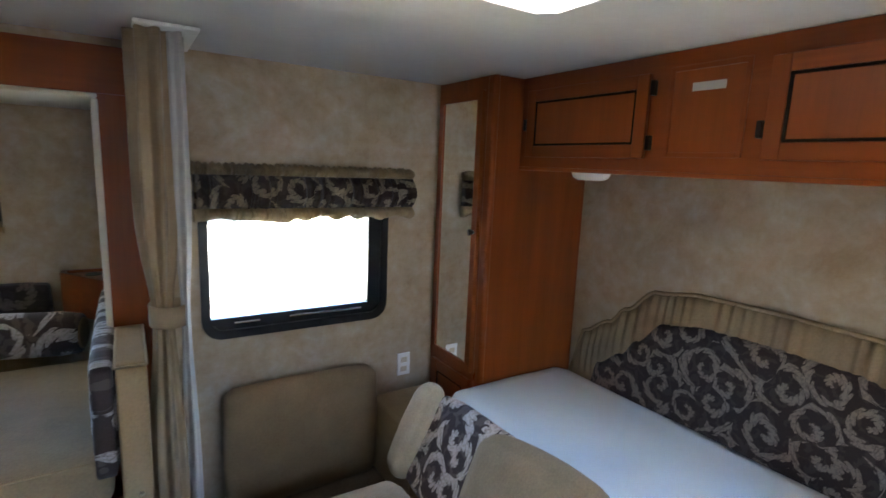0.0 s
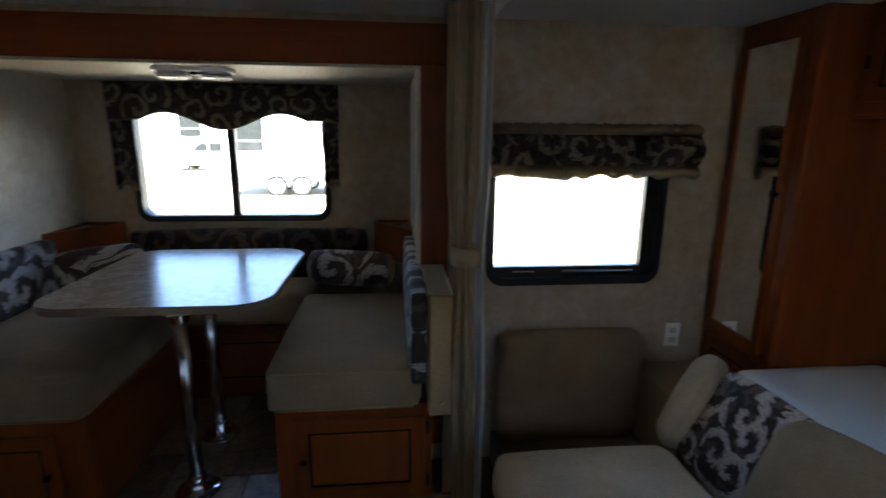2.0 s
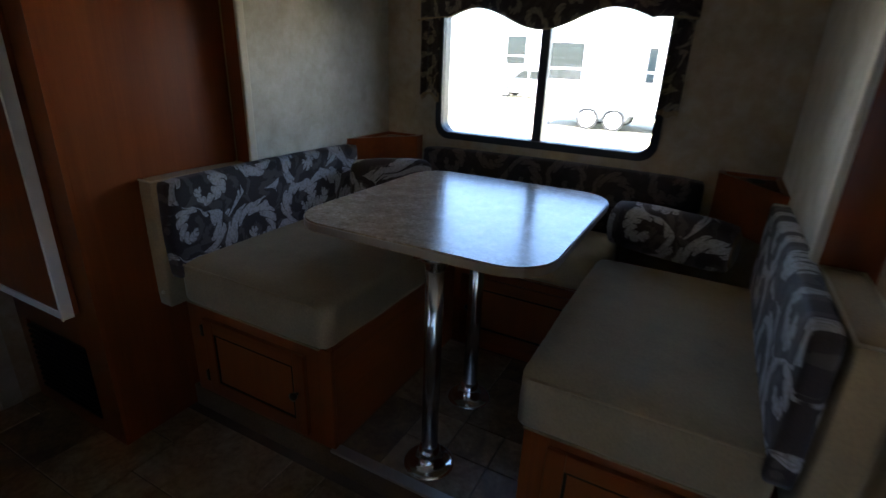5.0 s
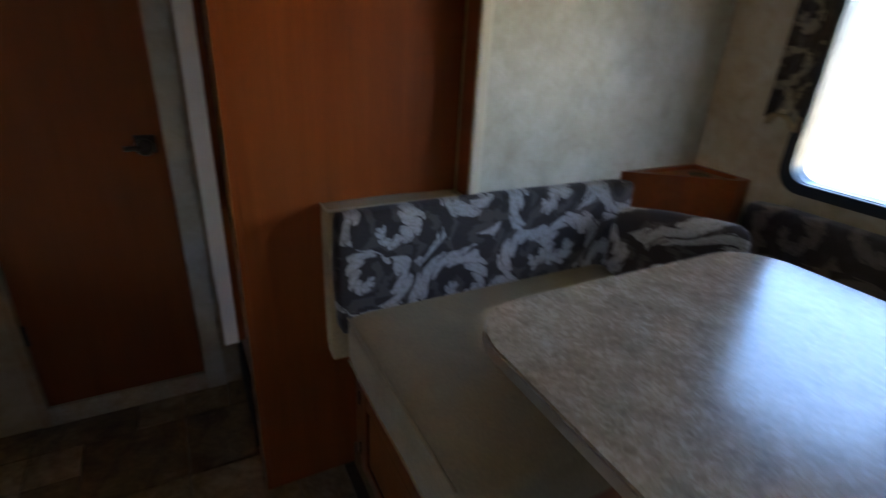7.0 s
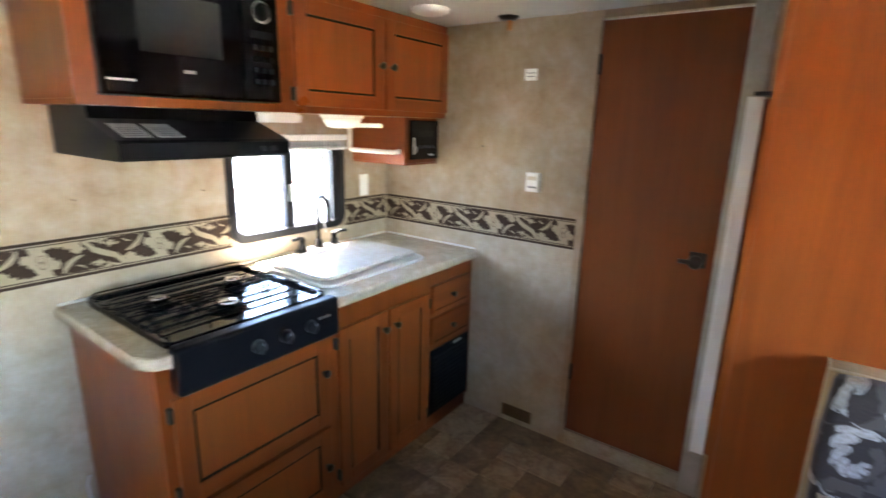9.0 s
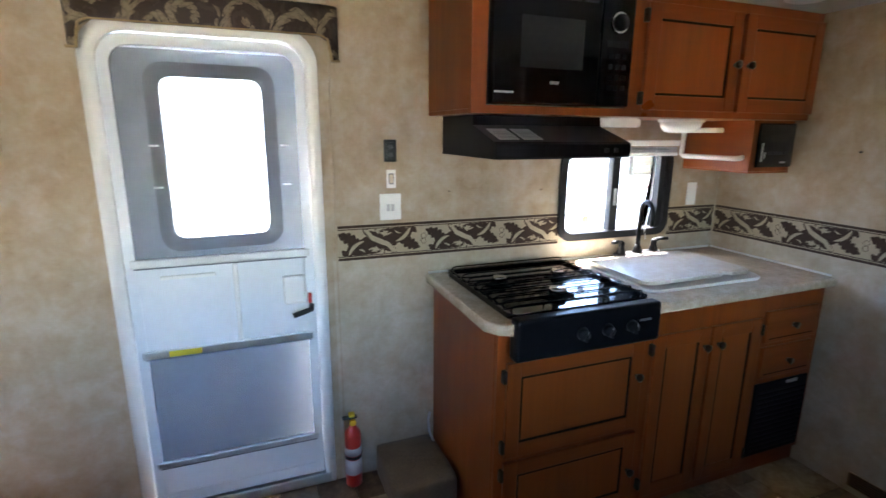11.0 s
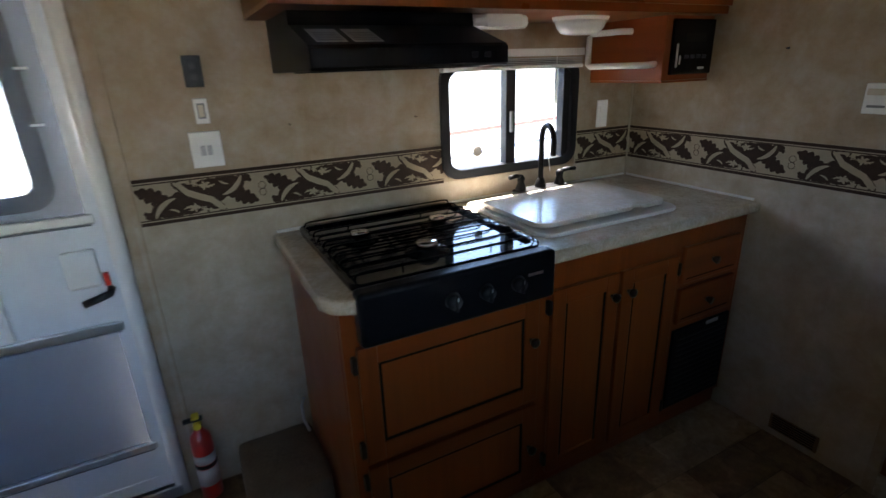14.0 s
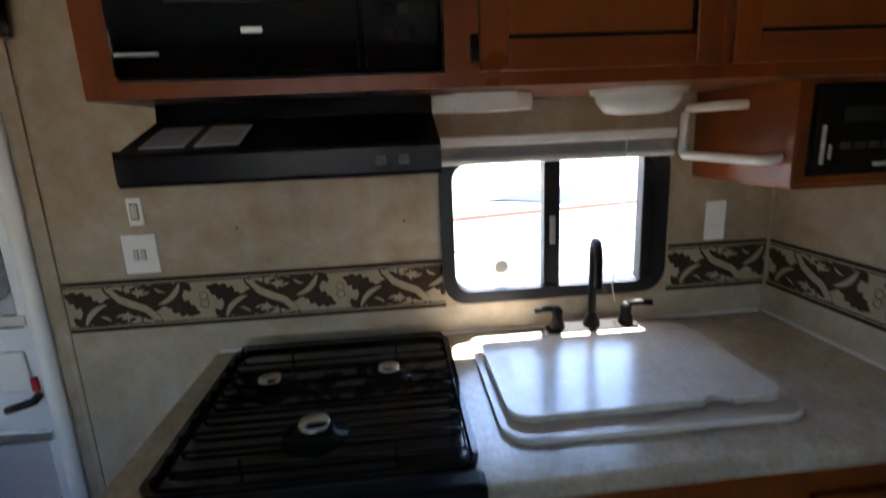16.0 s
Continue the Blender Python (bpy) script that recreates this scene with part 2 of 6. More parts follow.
SINK.node_tree.nodes["Principled BSDF"].inputs["Specular IOR Level"].default_value = 0.75
SINK_RIM = plain("sink_rim", (0.64, 0.61, 0.55), 0.2, depth=0.0, vary=0.03)
TAN = suede("tan_upholstery", (0.32, 0.228, 0.12))
TAN_GATHER = suede("tan_gathered_cloth", (0.25, 0.178, 0.098))
TAN_PALE = suede("pale_tan_upholstery", (0.47, 0.375, 0.24))
OLIVE = suede("olive_tan_seat", (0.295, 0.218, 0.122))
BROWN = suede("brown_cushion", (0.21, 0.135, 0.064))
DK, MD, LT = (0.035, 0.023, 0.020), (0.17, 0.14, 0.125), (0.40, 0.37, 0.355)
FLORAL_XZ = floral("floral_xz", "xz", DK, MD, LT, 5.4, cover=0.60)
FLORAL_YZ = floral("floral_yz", "yz", DK, MD, LT, 5.4, cover=0.59)
# dinette damask darkened: the backlit shade below the window is put into its colours
FLORAL_REAR_SHADED = floral("floral_rear_shaded", "xz", (0.022, 0.013, 0.010), (0.055, 0.038, 0.029), (0.12, 0.088, 0.068), 6.0, cover=0.63)
FLORAL_SOFA = floral("floral_sofa", "yz", (0.05, 0.028, 0.022), (0.24, 0.185, 0.14), (0.58, 0.48, 0.39), 8.6, cover=0.58)
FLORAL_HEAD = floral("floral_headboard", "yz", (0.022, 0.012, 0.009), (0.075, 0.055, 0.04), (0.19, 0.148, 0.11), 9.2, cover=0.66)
FLORAL_VAL = floral("floral_valance", "xz", (0.03, 0.017, 0.012), (0.09, 0.066, 0.043), (0.22, 0.172, 0.115), 8.5, cover=0.70)
SHEET = plain("white_mattress_cover", (0.71, 0.775, 0.775), 0.85, grain=180, depth=0.3, vary=0.04, spec=0.2)
CURTAIN = suede("tan_curtain", (0.28, 0.205, 0.12), 0.15)
CURTAIN_WHITE = suede("white_curtain_lining", (0.42, 0.41, 0.385), 0.08)
CARPET = suede("brown_carpet", (0.15, 0.105, 0.06), 0.45)
CREAM_INK = plain("border_cream", (0.348, 0.281, 0.183), 0.6, vary=0.12, spec=0.3)
DARK_INK = plain("border_brown", (0.044, 0.025, 0.016), 0.7, vary=0.25, spec=0.15)
RED = plain("red_enamel", (0.48, 0.025, 0.015), 0.3, depth=0.0)
YELLOW = plain("yellow_sticker", (0.75, 0.56, 0.03), 0.5, depth=0.0)
PAPER_LABEL = plain("paper_label", (0.48, 0.48, 0.48), 0.6, depth=0.0, vary=0.05)
INK = plain("grey_print", (0.2, 0.2, 0.2), 0.6, depth=0.0)
GLASS = glass("window_glass", (0.89, 0.915, 0.91))
MIRROR = plain("mirror_silver", (0.86, 0.87, 0.86), 0.015, 1.0, depth=0.0, vary=0.01)
SCREEN = screen_mesh("insect_screen", (0.25, 0.28, 0.33), 0.6)
FILM = screen_mesh("sticker_film", (0.6, 0.6, 0.6), 0.62)
STICKER = screen_mesh("tan_sticker_film", (0.30, 0.26, 0.17), 0.2)
LENS = plain("frosted_lamp_lens", (0.75, 0.74, 0.70), 0.25, depth=0.1, vary=0.05)
LAMP_ON = glow("lit_lamp_lens", (1.0, 0.9, 0.74), 0.35)
LAMP_DIM = glow("dim_lamp_lens", (1.0, 0.9, 0.74), 0.07)
GROUT = plain("floor_sheet", (0.075, 0.05, 0.03), 0.6, vary=0.2)
TILE = tile_mat("vinyl_stone_tile", (0.10, 0.06, 0.031), (0.22, 0.145, 0.082), (0.42, 0.32, 0.205))
GRASS = plain("dry_grass", (0.55, 0.47, 0.31), 0.95, grain=3, depth=0.6, vary=0.3)
TRAILER_WHITE = plain("trailer_fibreglass", (0.78, 0.79, 0.80), 0.35, grain=2, depth=0.0, vary=0.03)
TRAILER_GREY = plain("trailer_grey_band", (0.15, 0.16, 0.18), 0.4, depth=0.0)
TRAILER_GLASS = plain("trailer_tinted_glass", (0.008, 0.014, 0.016), 0.08, depth=0.0)
VAN_SILVER = plain("van_silver_paint", (0.5, 0.51, 0.53), 0.3, 0.3, grain=2, depth=0.0, vary=0.04)
STRIPE_RED = plain("red_stripe", (0.36, 0.07, 0.06), 0.4, depth=0.0)
STRIPE_BLUE = plain("blue_stripe", (0.12, 0.155, 0.30), 0.4, depth=0.0)
TRAILER_DARK = plain("trailer_shadow_grey", (0.035, 0.038, 0.043), 0.5, depth=0.0)
RUBBER = plain("tyre_rubber", (0.02, 0.02, 0.02), 0.8, grain=20)

# ---- building helpers ----
ORIGIN = {}


def thing(name, loc, label, category, group="", kind=""):
    """An Empty at the thing's base, under which its parts hang."""
    ob = new(name)
    ob.location = loc
    ob.empty_display_size = 0.05
    ORIGIN[ob] = Vector(loc)
    return tagged(ob, label, category, group, kind)


def part(name, bm, material, parent=None, label="", smooth=False):
    """Links a bmesh as one mesh object, under a thing or a part if one is given."""
    bmesh.ops.recalc_face_normals(bm, faces=bm.faces[:])
    me = bpy.data.meshes.new(name)
    bm.to_mesh(me)
    bm.free()
    me.materials.append(material)
    if smooth:
        for p in me.polygons:
            p.use_smooth = True
    ob = new(name, me)
    if parent:
        ob.parent = parent
        if parent in ORIGIN:
            ob.matrix_parent_inverse = Matrix.Translation(-ORIGIN[parent])
    return tagged(ob, label)


def struct(name, bm, material, label="", smooth=False):
    return tagged(part(name, bm, material, None, label, smooth), kind="structure")


def box(x0, x1, y0, y1, z0, z1, bevel=0.0, bm=None, seg=2):
    own = bmesh.new()
    bmesh.ops.create_cube(own, size=1.0)
    for v in own.verts:
        v.co = Vector(((x0 + x1) / 2 + v.co.x * (x1 - x0), (y0 + y1) / 2 + v.co.y * (y1 - y0), (z0 + z1) / 2 + v.co.z * (z1 - z0)))
    if bevel:
        bmesh.ops.bevel(own, geom=own.edges[:], offset=bevel, segments=seg, affect="EDGES", profile=0.5)
    return join(own, bm)


def join(own, bm):
    if bm is None:
        return own
    me = bpy.data.meshes.new("tmp")
    own.to_mesh(me)
    own.free()
    bm.from_mesh(me)
    bpy.data.meshes.remove(me)
    return bm


def puff(x0, x1, y0, y1, z0, z1, r=0.03, bulge=0.012, n=12, rough=0.003, bm=None, seed=0.0):
    """A stuffed box: rounded edges, faces that swell, and slight unevenness."""
    own = bmesh.new()
    bmesh.ops.create_cube(own, size=2.0)
    bmesh.ops.subdivide_edges(own, edges=own.edges[:], cuts=n, use_grid_fill=True)
    c = Vector(((x0 + x1) / 2, (y0 + y1) / 2, (z0 + z1) / 2))
    h = Vector(((x1 - x0) / 2, (y1 - y0) / 2, (z1 - z0) / 2))
    rr = min(r, *(0.98 * k for k in h))
    for v in own.verts:
        u = v.co.copy()
        p = Vector([u[i] * h[i] for i in range(3)])
        core = Vector([max(-(h[i] - rr), min(h[i] - rr, p[i])) for i in range(3)])
        d = p - core
        if d.length > 1e-9:
            m = max(abs(k) for k in d)
            p = core + d.normalized() * rr * min(1.0, m / rr if rr else 1.0)
        for i in range(3):
            if abs(u[i]) > 0.999:
                j, k = (i + 1) % 3, (i + 2) % 3
                p[i] += math.copysign(bulge * (1 - u[j] ** 2) * (1 - u[k] ** 2), u[i])
        w = noise.noise((p + c) * 7 + Vector((seed, 0, 0))) * rough
        v.co = c + p + p.normalized() * w
    return join(own, bm)


def rod(p0, p1, r0, r1=None, seg=16, bm=None):
    own = bmesh.new()
    a, b = Vector(p0), Vector(p1)
    bmesh.ops.create_cone(own, cap_ends=True, segments=seg, radius1=r0, radius2=r0 if r1 is None else r1, depth=(b - a).length)
    m = Matrix.Translation((a + b) / 2) @ (b - a).to_track_quat("Z", "Y").to_matrix().to_4x4()
    bmesh.ops.transform(own, matrix=m, verts=own.verts)
    return join(own, bm)


def lathe(cx, cy, prof, seg=24, bm=None):
    """A turned body round the upright through (cx, cy); prof: (radius, z) from the bottom up."""
    own = bmesh.new()
    rings = [[own.verts.new((cx + r * math.cos(2 * math.pi * i / seg), cy + r * math.sin(2 * math.pi * i / seg), z)) for i in range(seg)] for r, z in prof]
    for a, b in zip(rings, rings[1:]):
        for i in range(seg):
            own.faces.new((a[i], a[(i + 1) % seg], b[(i + 1) % seg], b[i]))
    own.faces.new(rings[0][::-1])
    own.faces.new(rings[-1])
    return join(own, bm)


def tube(pts, r, seg=10, bm=None):
    own = bmesh.new()
    pts = [Vector(p) for p in pts]
    rings, side = [], Vector((0.31, 0.52, 0.79))
    for i, p in enumerate(pts):
        d = (pts[min(i + 1, len(pts) - 1)] - pts[max(i - 1, 0)]).normalized()
        u = (side - d * side.dot(d)).normalized()
        w = d.cross(u)
        rings.append([own.verts.new(p + (u * math.cos(2 * math.pi * k / seg) + w * math.sin(2 * math.pi * k / seg)) * r) for k in range(seg)])
    for a, b in zip(rings, rings[1:]):
        for k in range(seg):
            own.faces.new((a[k], a[(k + 1) % seg], b[(k + 1) % seg], b[k]))
    own.faces.new(rings[0][::-1])
    own.faces.new(rings[-1])
    return join(own, bm)


def corner_rect(u0, u1, v0, v1, r, n=6):
    out = []
    for cu, cv, a0 in ((u1 - r, v1 - r, 0), (u0 + r, v1 - r, 90), (u0 + r, v0 + r, 180), (u1 - r, v0 + r, 270)):
        out += [(cu + r * math.cos(radians(a0 + 90 * i / n)), cv + r * math.sin(radians(a0 + 90 * i / n))) for i in range(n + 1)]
    return out


def put3(axis, u, v, w):
    """axis: the one along which a flat shape is thick; u, v: the other two in order x, y, z."""
    return dict(x=(w, u, v), y=(u, w, v), z=(u, v, w))[axis]


def slab(axis, outline, w0, w1, bm=None, bevel=0.0):
    own = bmesh.new()
    a = [own.verts.new(put3(axis, u, v, w0)) for u, v in outline]
    b = [own.verts.new(put3(axis, u, v, w1)) for u, v in outline]
    own.faces.new(a)
    own.faces.new(b[::-1])
    n = len(a)
    for i in range(n):
        own.faces.new((a[i], a[(i + 1) % n], b[(i + 1) % n], b[i]))
    if bevel:
        rim = [e for e in own.edges if len(e.link_faces) == 2 and any(len(f.verts) > 4 for f in e.link_faces)]
        bmesh.ops.bevel(own, geom=rim, offset=bevel, segments=2, affect="EDGES", profile=0.5)
    return join(own, bm)


def ring(axis, outer, inner, w0, w1, bm=None):
    own = bmesh.new()
    n = len(outer)
    o0, o1 = ([own.verts.new(put3(axis, u, v, w)) for u, v in outer] for w in (w0, w1))
    i0, i1 = ([own.verts.new(put3(axis, u, v, w)) for u, v in inner] for w in (w0, w1))
    for k in range(n):
        j = (k + 1) % n
        own.faces.new((o0[k], o0[j], i0[j], i0[k]))
        own.faces.new((o1[k], o1[j], i1[j], i1[k]))
        own.faces.new((o0[k], o0[j], o1[j], o1[k]))
        own.faces.new((i0[k], i0[j], i1[j], i1[k]))
    return join(own, bm)


def wall(axis, u0, u1, v0, v1, w0, w1, holes=()):
    """A wall with real openings; holes: (u0, u1, v0, v1)."""
    bm = bmesh.new()
    us = sorted({u0, u1, *(h[0] for h in holes), *(h[1] for h in holes)})
    vs = sorted({v0, v1, *(h[2] for h in holes), *(h[3] for h in holes)})
    vert = {}

    def at(u, v, w):
        key = (round(u, 4), round(v, 4), round(w, 4))
        if key not in vert:
            vert[key] = bm.verts.new(put3(axis, u, v, w))
        return vert[key]

    def full(i, j):
        if not (0 <= i < len(us) - 1 and 0 <= j < len(vs) - 1):
            return False
        cu, cv = (us[i] + us[i + 1]) / 2, (vs[j] + vs[j + 1]) / 2
        return not any(h[0] < cu < h[1] and h[2] < cv < h[3] for h in holes)

    for i in range(len(us) - 1):
        for j in range(len(vs) - 1):
            if not full(i, j):
                continue
            a, b, c, d = us[i], us[i + 1], vs[j], vs[j + 1]
            for w in (w0, w1):
                bm.faces.new((at(a, c, w), at(b, c, w), at(b, d, w), at(a, d, w)))
            for on, p, q in ((full(i - 1, j), (a, c), (a, d)), (full(i + 1, j), (b, c), (b, d)), (full(i, j - 1), (a, c), (b, c)), (full(i, j + 1), (a, d), (b, d))):
                if not on:
                    bm.faces.new((at(*p, w0), at(*q, w0), at(*q, w1), at(*p, w1)))
    return bm


# ---- the shell of the trailer ----
W, H, E = 2.50, 1.965, 4.52          # width, ceiling height, length to the bed wall
SL, SR, SB, SF, SH = 0.70, 2.59, 3.45, 0.10, 1.785   # slide-out: sides, back, floor, ceiling

struct("floor", box(-1.3, E + 0.05, -0.06, W + 0.05, -0.06, -0.006), GROUT, "brown floor sheet under vinyl stone tiles")
struct("ceiling", box(-1.3, E + 0.05, -0.06, W + 0.05, H, H + 0.06), CEIL, "smooth white trailer ceiling")
struct("wall_south", wall("y", -1.3, E + 0.05, -0.02, H, -0.05, 0, [(0.35, 0.95, 1.005, 1.385), (2.055, 2.71, 0.0, 1.79), (3.09, 3.83, 0.90, 1.50)]), PAPER, "mottled tan wallpaper wall")
struct("wall_north", wall("y", -1.3, E + 0.05, -0.02, H, W, W + 0.05, [(SL - 0.041, SR + 0.041, 0.0, SH + 0.051), (2.905, 3.66, 0.885, 1.50)]), PAPER, "mottled tan wallpaper wall")
struct("wall_east", box(E, E + 0.05, 0, W, -0.02, H), PAPER, "mottled tan wallpaper wall behind the bed")
struct("wall_west", wall("x", 0, W, -0.02, H, -0.04, 0, [(1.175, 1.70, 0.0, 1.935)]), PAPER, "mottled tan wallpaper partition")
struct("wall_bathroom", box(-1.35, -1.3, -0.06, W + 0.05, -0.06, H), PAPER_LOW, "plain bathroom end wall")
# paler paper below the border
struct("wall_lower_south", box(0.003, 1.995, 0.0, 0.003, 0.0, 0.976), PAPER_LOW, "pale wallpaper below the border")
struct("wall_lower_west", box(0.0, 0.003, 0.003, 1.165, 0.0, 0.976), PAPER_LOW, "pale wallpaper below the border")
# slide-out
struct("slide_floor", box(SL - 0.04, SR + 0.04, 2.15, SB + 0.05, SF - 0.05, SF - 0.004), GROUT, "slide-out floor sheet")
struct("slide_ceiling", box(SL, SR, W + 0.001, SB, SH, SH + 0.05), CEIL_SLIDE, "cream panel ceiling of the slide-out")
struct("slide_wall_west", box(SL - 0.04, SL, W + 0.001, SB, SF, SH + 0.05), PAPER_SLIDE, "cream wallpaper side of the slide-out")
struct("slide_wall_east", box(SR, SR + 0.04, W + 0.001, SB, SF, SH + 0.05), PAPER_SLIDE, "cream wallpaper side of the slide-out")
struct("slide_wall_north", wall("y", SL - 0.04, SR + 0.04, SF, SH + 0.05, SB, SB + 0.05, [(1.03, 2.09, 1.02, 1.66)]), PAPER, "mottled tan wallpaper wall of the slide-out")
# cherry fascia round the slide-out's opening
fascia = thing("slide_fascia", (1.65, W, 1.78), "cherry wood fascia boards framing the slide-out opening", "trim", kind="structure")
part("top_board", box(SL - 0.08, SR + 0.13, W - 0.03, W, SH - 0.005, 1.935, 0.004), CHERRY_X, fascia)
part("side_board", box(SL - 0.075, SL, W - 0.032, W, SF, SH - 0.005, 0.004), CHERRY, fascia)
part("side_board", box(SR, SR + 0.125, W - 0.032, W, SF, SH - 0.005, 0.004), CHERRY, fascia)
# cream bullnose round the inner edge of the fascia
part("edge_trim", box(SL - 0.002, SL + 0.014, W - 0.038, W - 0.001, SF, SH - 0.021, 0.006), CEIL_SLIDE, fascia, "cream edge trim")
part("edge_trim", box(SR - 0.014, SR + 0.006, W - 0.042, W - 0.001, SF, SH - 0.021, 0.007), CEIL_SLIDE, fascia, "cream edge trim")
part("edge_trim", box(SL - 0.002, SR + 0.006, W - 0.038, W - 0.001, SH - 0.02, SH - 0.006, 0.005), CEIL_SLIDE, fascia, "cream edge trim")
# carpeted riser below the dinette
struct("slide_riser", box(0.63, 2.70, 2.126, 2.149, 0.0, SF - 0.002, 0.004), CARPET, "brown carpet covering the slide-out step")
struct("slide_edge_trim", box(1.36, 2.04, 2.115, 2.155, SF - 0.006, SF + 0.006, 0.002), ALU, "aluminium edge trim of the slide-out floor")


def window(name, axis, u0, u1, v0, v1, w_in, w_out, bars, label, r=0.055):
    """Black framed trailer window with rounded corners: w_in is the room face; bars: (axis, place)."""
    s = 1 if w_out > w_in else -1
    win = tagged(thing(name, put3(axis, (u0 + u1) / 2, v0, w_in), label, "window"), kind="structure")
    bm = ring(axis, corner_rect(u0 - 0.022, u1 + 0.022, v0 - 0.022, v1 + 0.022, r + 0.022), corner_rect(u0 + 0.012, u1 - 0.012, v0 + 0.012, v1 - 0.012, r), w_in - s * 0.016, w_in - s * 0.001)
    ring(axis, corner_rect(u0 + 0.001, u1 - 0.001, v0 + 0.001, v1 - 0.001, 0.004), corner_rect(u0 + 0.014, u1 - 0.014, v0 + 0.014, v1 - 0.014, r), w_in - s * 0.001, w_out + s * 0.012, bm)
    part("window_frame", bm, BLACK, win, "black window frame")
    for kind, p, t in bars:
        if kind == "u":
            b = (p - t / 2, p + t / 2, v0 + 0.012, v1 - 0.012)
        else:
            b = (u0 + 0.012, u1 - 0.012, p - t / 2, p + t / 2)
        lo, hi = put3(axis, b[0], b[2], w_in - s * 0.006), put3(axis, b[1], b[3], w_in + s * 0.035)
        part("mullion", box(*[q for pair in zip(map(min, lo, hi), map(max, lo, hi)) for q in pair], 0.003), BLACK, win)
    w = w_in + s * 0.024
    pane = part("pane", slab(axis, corner_rect(u0 + 0.008, u1 - 0.008, v0 + 0.008, v1 - 0.008, r), w, w + s * 0.004), GLASS, win)
    pane.visible_shadow = False
    return win


win_dinette = window("window_1", "y", 1.03, 2.09, 1.02, 1.66, SB, SB + 0.05, [("u", 1.56, 0.045)], "black framed sliding window behind the dinette")
win_bed = window("window_2", "y", 2.905, 3.66, 0.885, 1.50, W, W + 0.05, [("v", 0.922, 0.05), ("u", 3.618, 0.06)], "black framed window with a lower vent rail")
win_sink = window("window_3", "y", 0.35, 0.95, 1.005, 1.385, 0.0, -0.05, [("u", 0.66, 0.045), ("u", 0.381, 0.036)], "small black framed sliding window over the sink", 0.045)
win_sofa = window("window_4", "y", 3.09, 3.83, 0.90, 1.50, 0.0, -0.05, [("v", 1.165, 0.05)], "black framed window with a middle bar beside the entry")
part("latch", box(0.652, 0.668, 0.006, 0.014, 1.14, 1.22, 0.003), ALU, win_sink, "small silver latch")
part("vent_bar", box(3.22, 3.55, W - 0.030, W - 0.016, 0.925, 0.937, 0.004), CHROME, win_bed, "shiny window crank bar")
part("vent_bar", box(3.0, 3.1, W - 0.028, W - 0.016, 0.925, 0.935, 0.003), CHROME, win_bed)
part("sticker", box(3.27, 3.325, W + 0.017, W + 0.022, 0.972, 1.045), FILM, win_bed, "small paper sticker on the glass")
for i in range(6):
    part("print_line", box(3.275, 3.32, W + 0.0155, W + 0.017, 0.98 + i * 0.010, 0.984 + i * 0.010), INK, bpy.data.objects["sticker"])
part("sticker", lathe(0, 0, [(0.021, 0), (0.021, 0.002)], 20), STICKER, win_sink, "round tan sticker on the glass")
st = bpy.data.objects["sticker.001"]
st.data.transform(Matrix.Translation((0.80, -0.0185, 1.075)) @ Matrix.Rotation(radians(90), 4, "X"))

# ---- entry: screen door, outer door ajar behind it ----
entry = tagged(thing("door_1", (2.365, 0, 0), "white aluminium screen door in a rounded frame", "door"), kind="structure")
DX0, DX1, DZ1 = 2.045, 2.725, 1.80


def door_outline(x0, x1, z0, z1, r, n=8):
    pts = [(x1, z0)]
    pts += [(x1 - r + r * math.cos(radians(90 * i / n)), z1 - r + r * math.sin(radians(90 * i / n))) for i in range(n + 1)]
    pts += [(x0 + r - r * math.sin(radians(90 * i / n)), z1 - r + r * math.cos(radians(90 * i / n))) for i in range(n + 1)]
    return pts + [(x0, z0)]


o = door_outline(DX0 - 0.02, DX1 + 0.02, 0.005, DZ1 + 0.02, 0.12)
i_ = door_outline(DX0 + 0.022, DX1 - 0.022, 0.05, DZ1 - 0.024, 0.09)
part("door_frame", ring("y", o, i_, 0.0, 0.016), WHITE, entry, "white rounded door surround", True)
part("jamb", ring("y", door_outline(DX0 + 0.016, DX1 - 0.016, 0.004, 1.788, 0.09), door_outline(DX0 + 0.022, DX1 - 0.022, 0.05, 1.78, 0.085), -0.11, -0.0005), WHITE, entry)
o = door_outline(DX0 + 0.025, DX1 - 0.025, 0.053, DZ1 - 0.028, 0.088)
i_ = door_outline(DX0 + 0.058, DX1 - 0.058, 0.10, DZ1 - 0.062, 0.06)
part("screen_frame", ring("y", o, i_, -0.02, -0.002), WHITE_DOOR, entry, "white screen door frame")
part("cross_rail", box(DX0 + 0.04, DX1 - 0.04, -0.018, 0.002, 1.005, 1.035, 0.004), ALU, entry)
part("cross_rail", box(DX0 + 0.04, DX1 - 0.04, -0.018, 0.002, 0.665, 0.695, 0.004), ALU, entry)
part("cross_rail", box(DX0 + 0.04, DX1 - 0.04, -0.018, 0.002, 0.215, 0.24, 0.004), ALU, entry)
part("lower_panel", box(DX0 + 0.05, DX1 - 0.05, -0.012, -0.004, 0.06, 0.216, 0.002), WHITE_DOOR, entry)
part("slide_panel", box(2.345, DX1 - 0.05, -0.012, -0.005, 0.69, 1.008, 0.002), WHITE_DOOR, entry, "white sliding hatch panel")
part("slide_panel", box(DX0 + 0.05, 2.355, -0.018, -0.0125, 0.69, 1.008, 0.002), WHITE_DOOR, entry)
part("slide_grip", box(2.345, 2.362, -0.006, 0.006, 0.70, 1.0, 0.004), WHITE, entry)
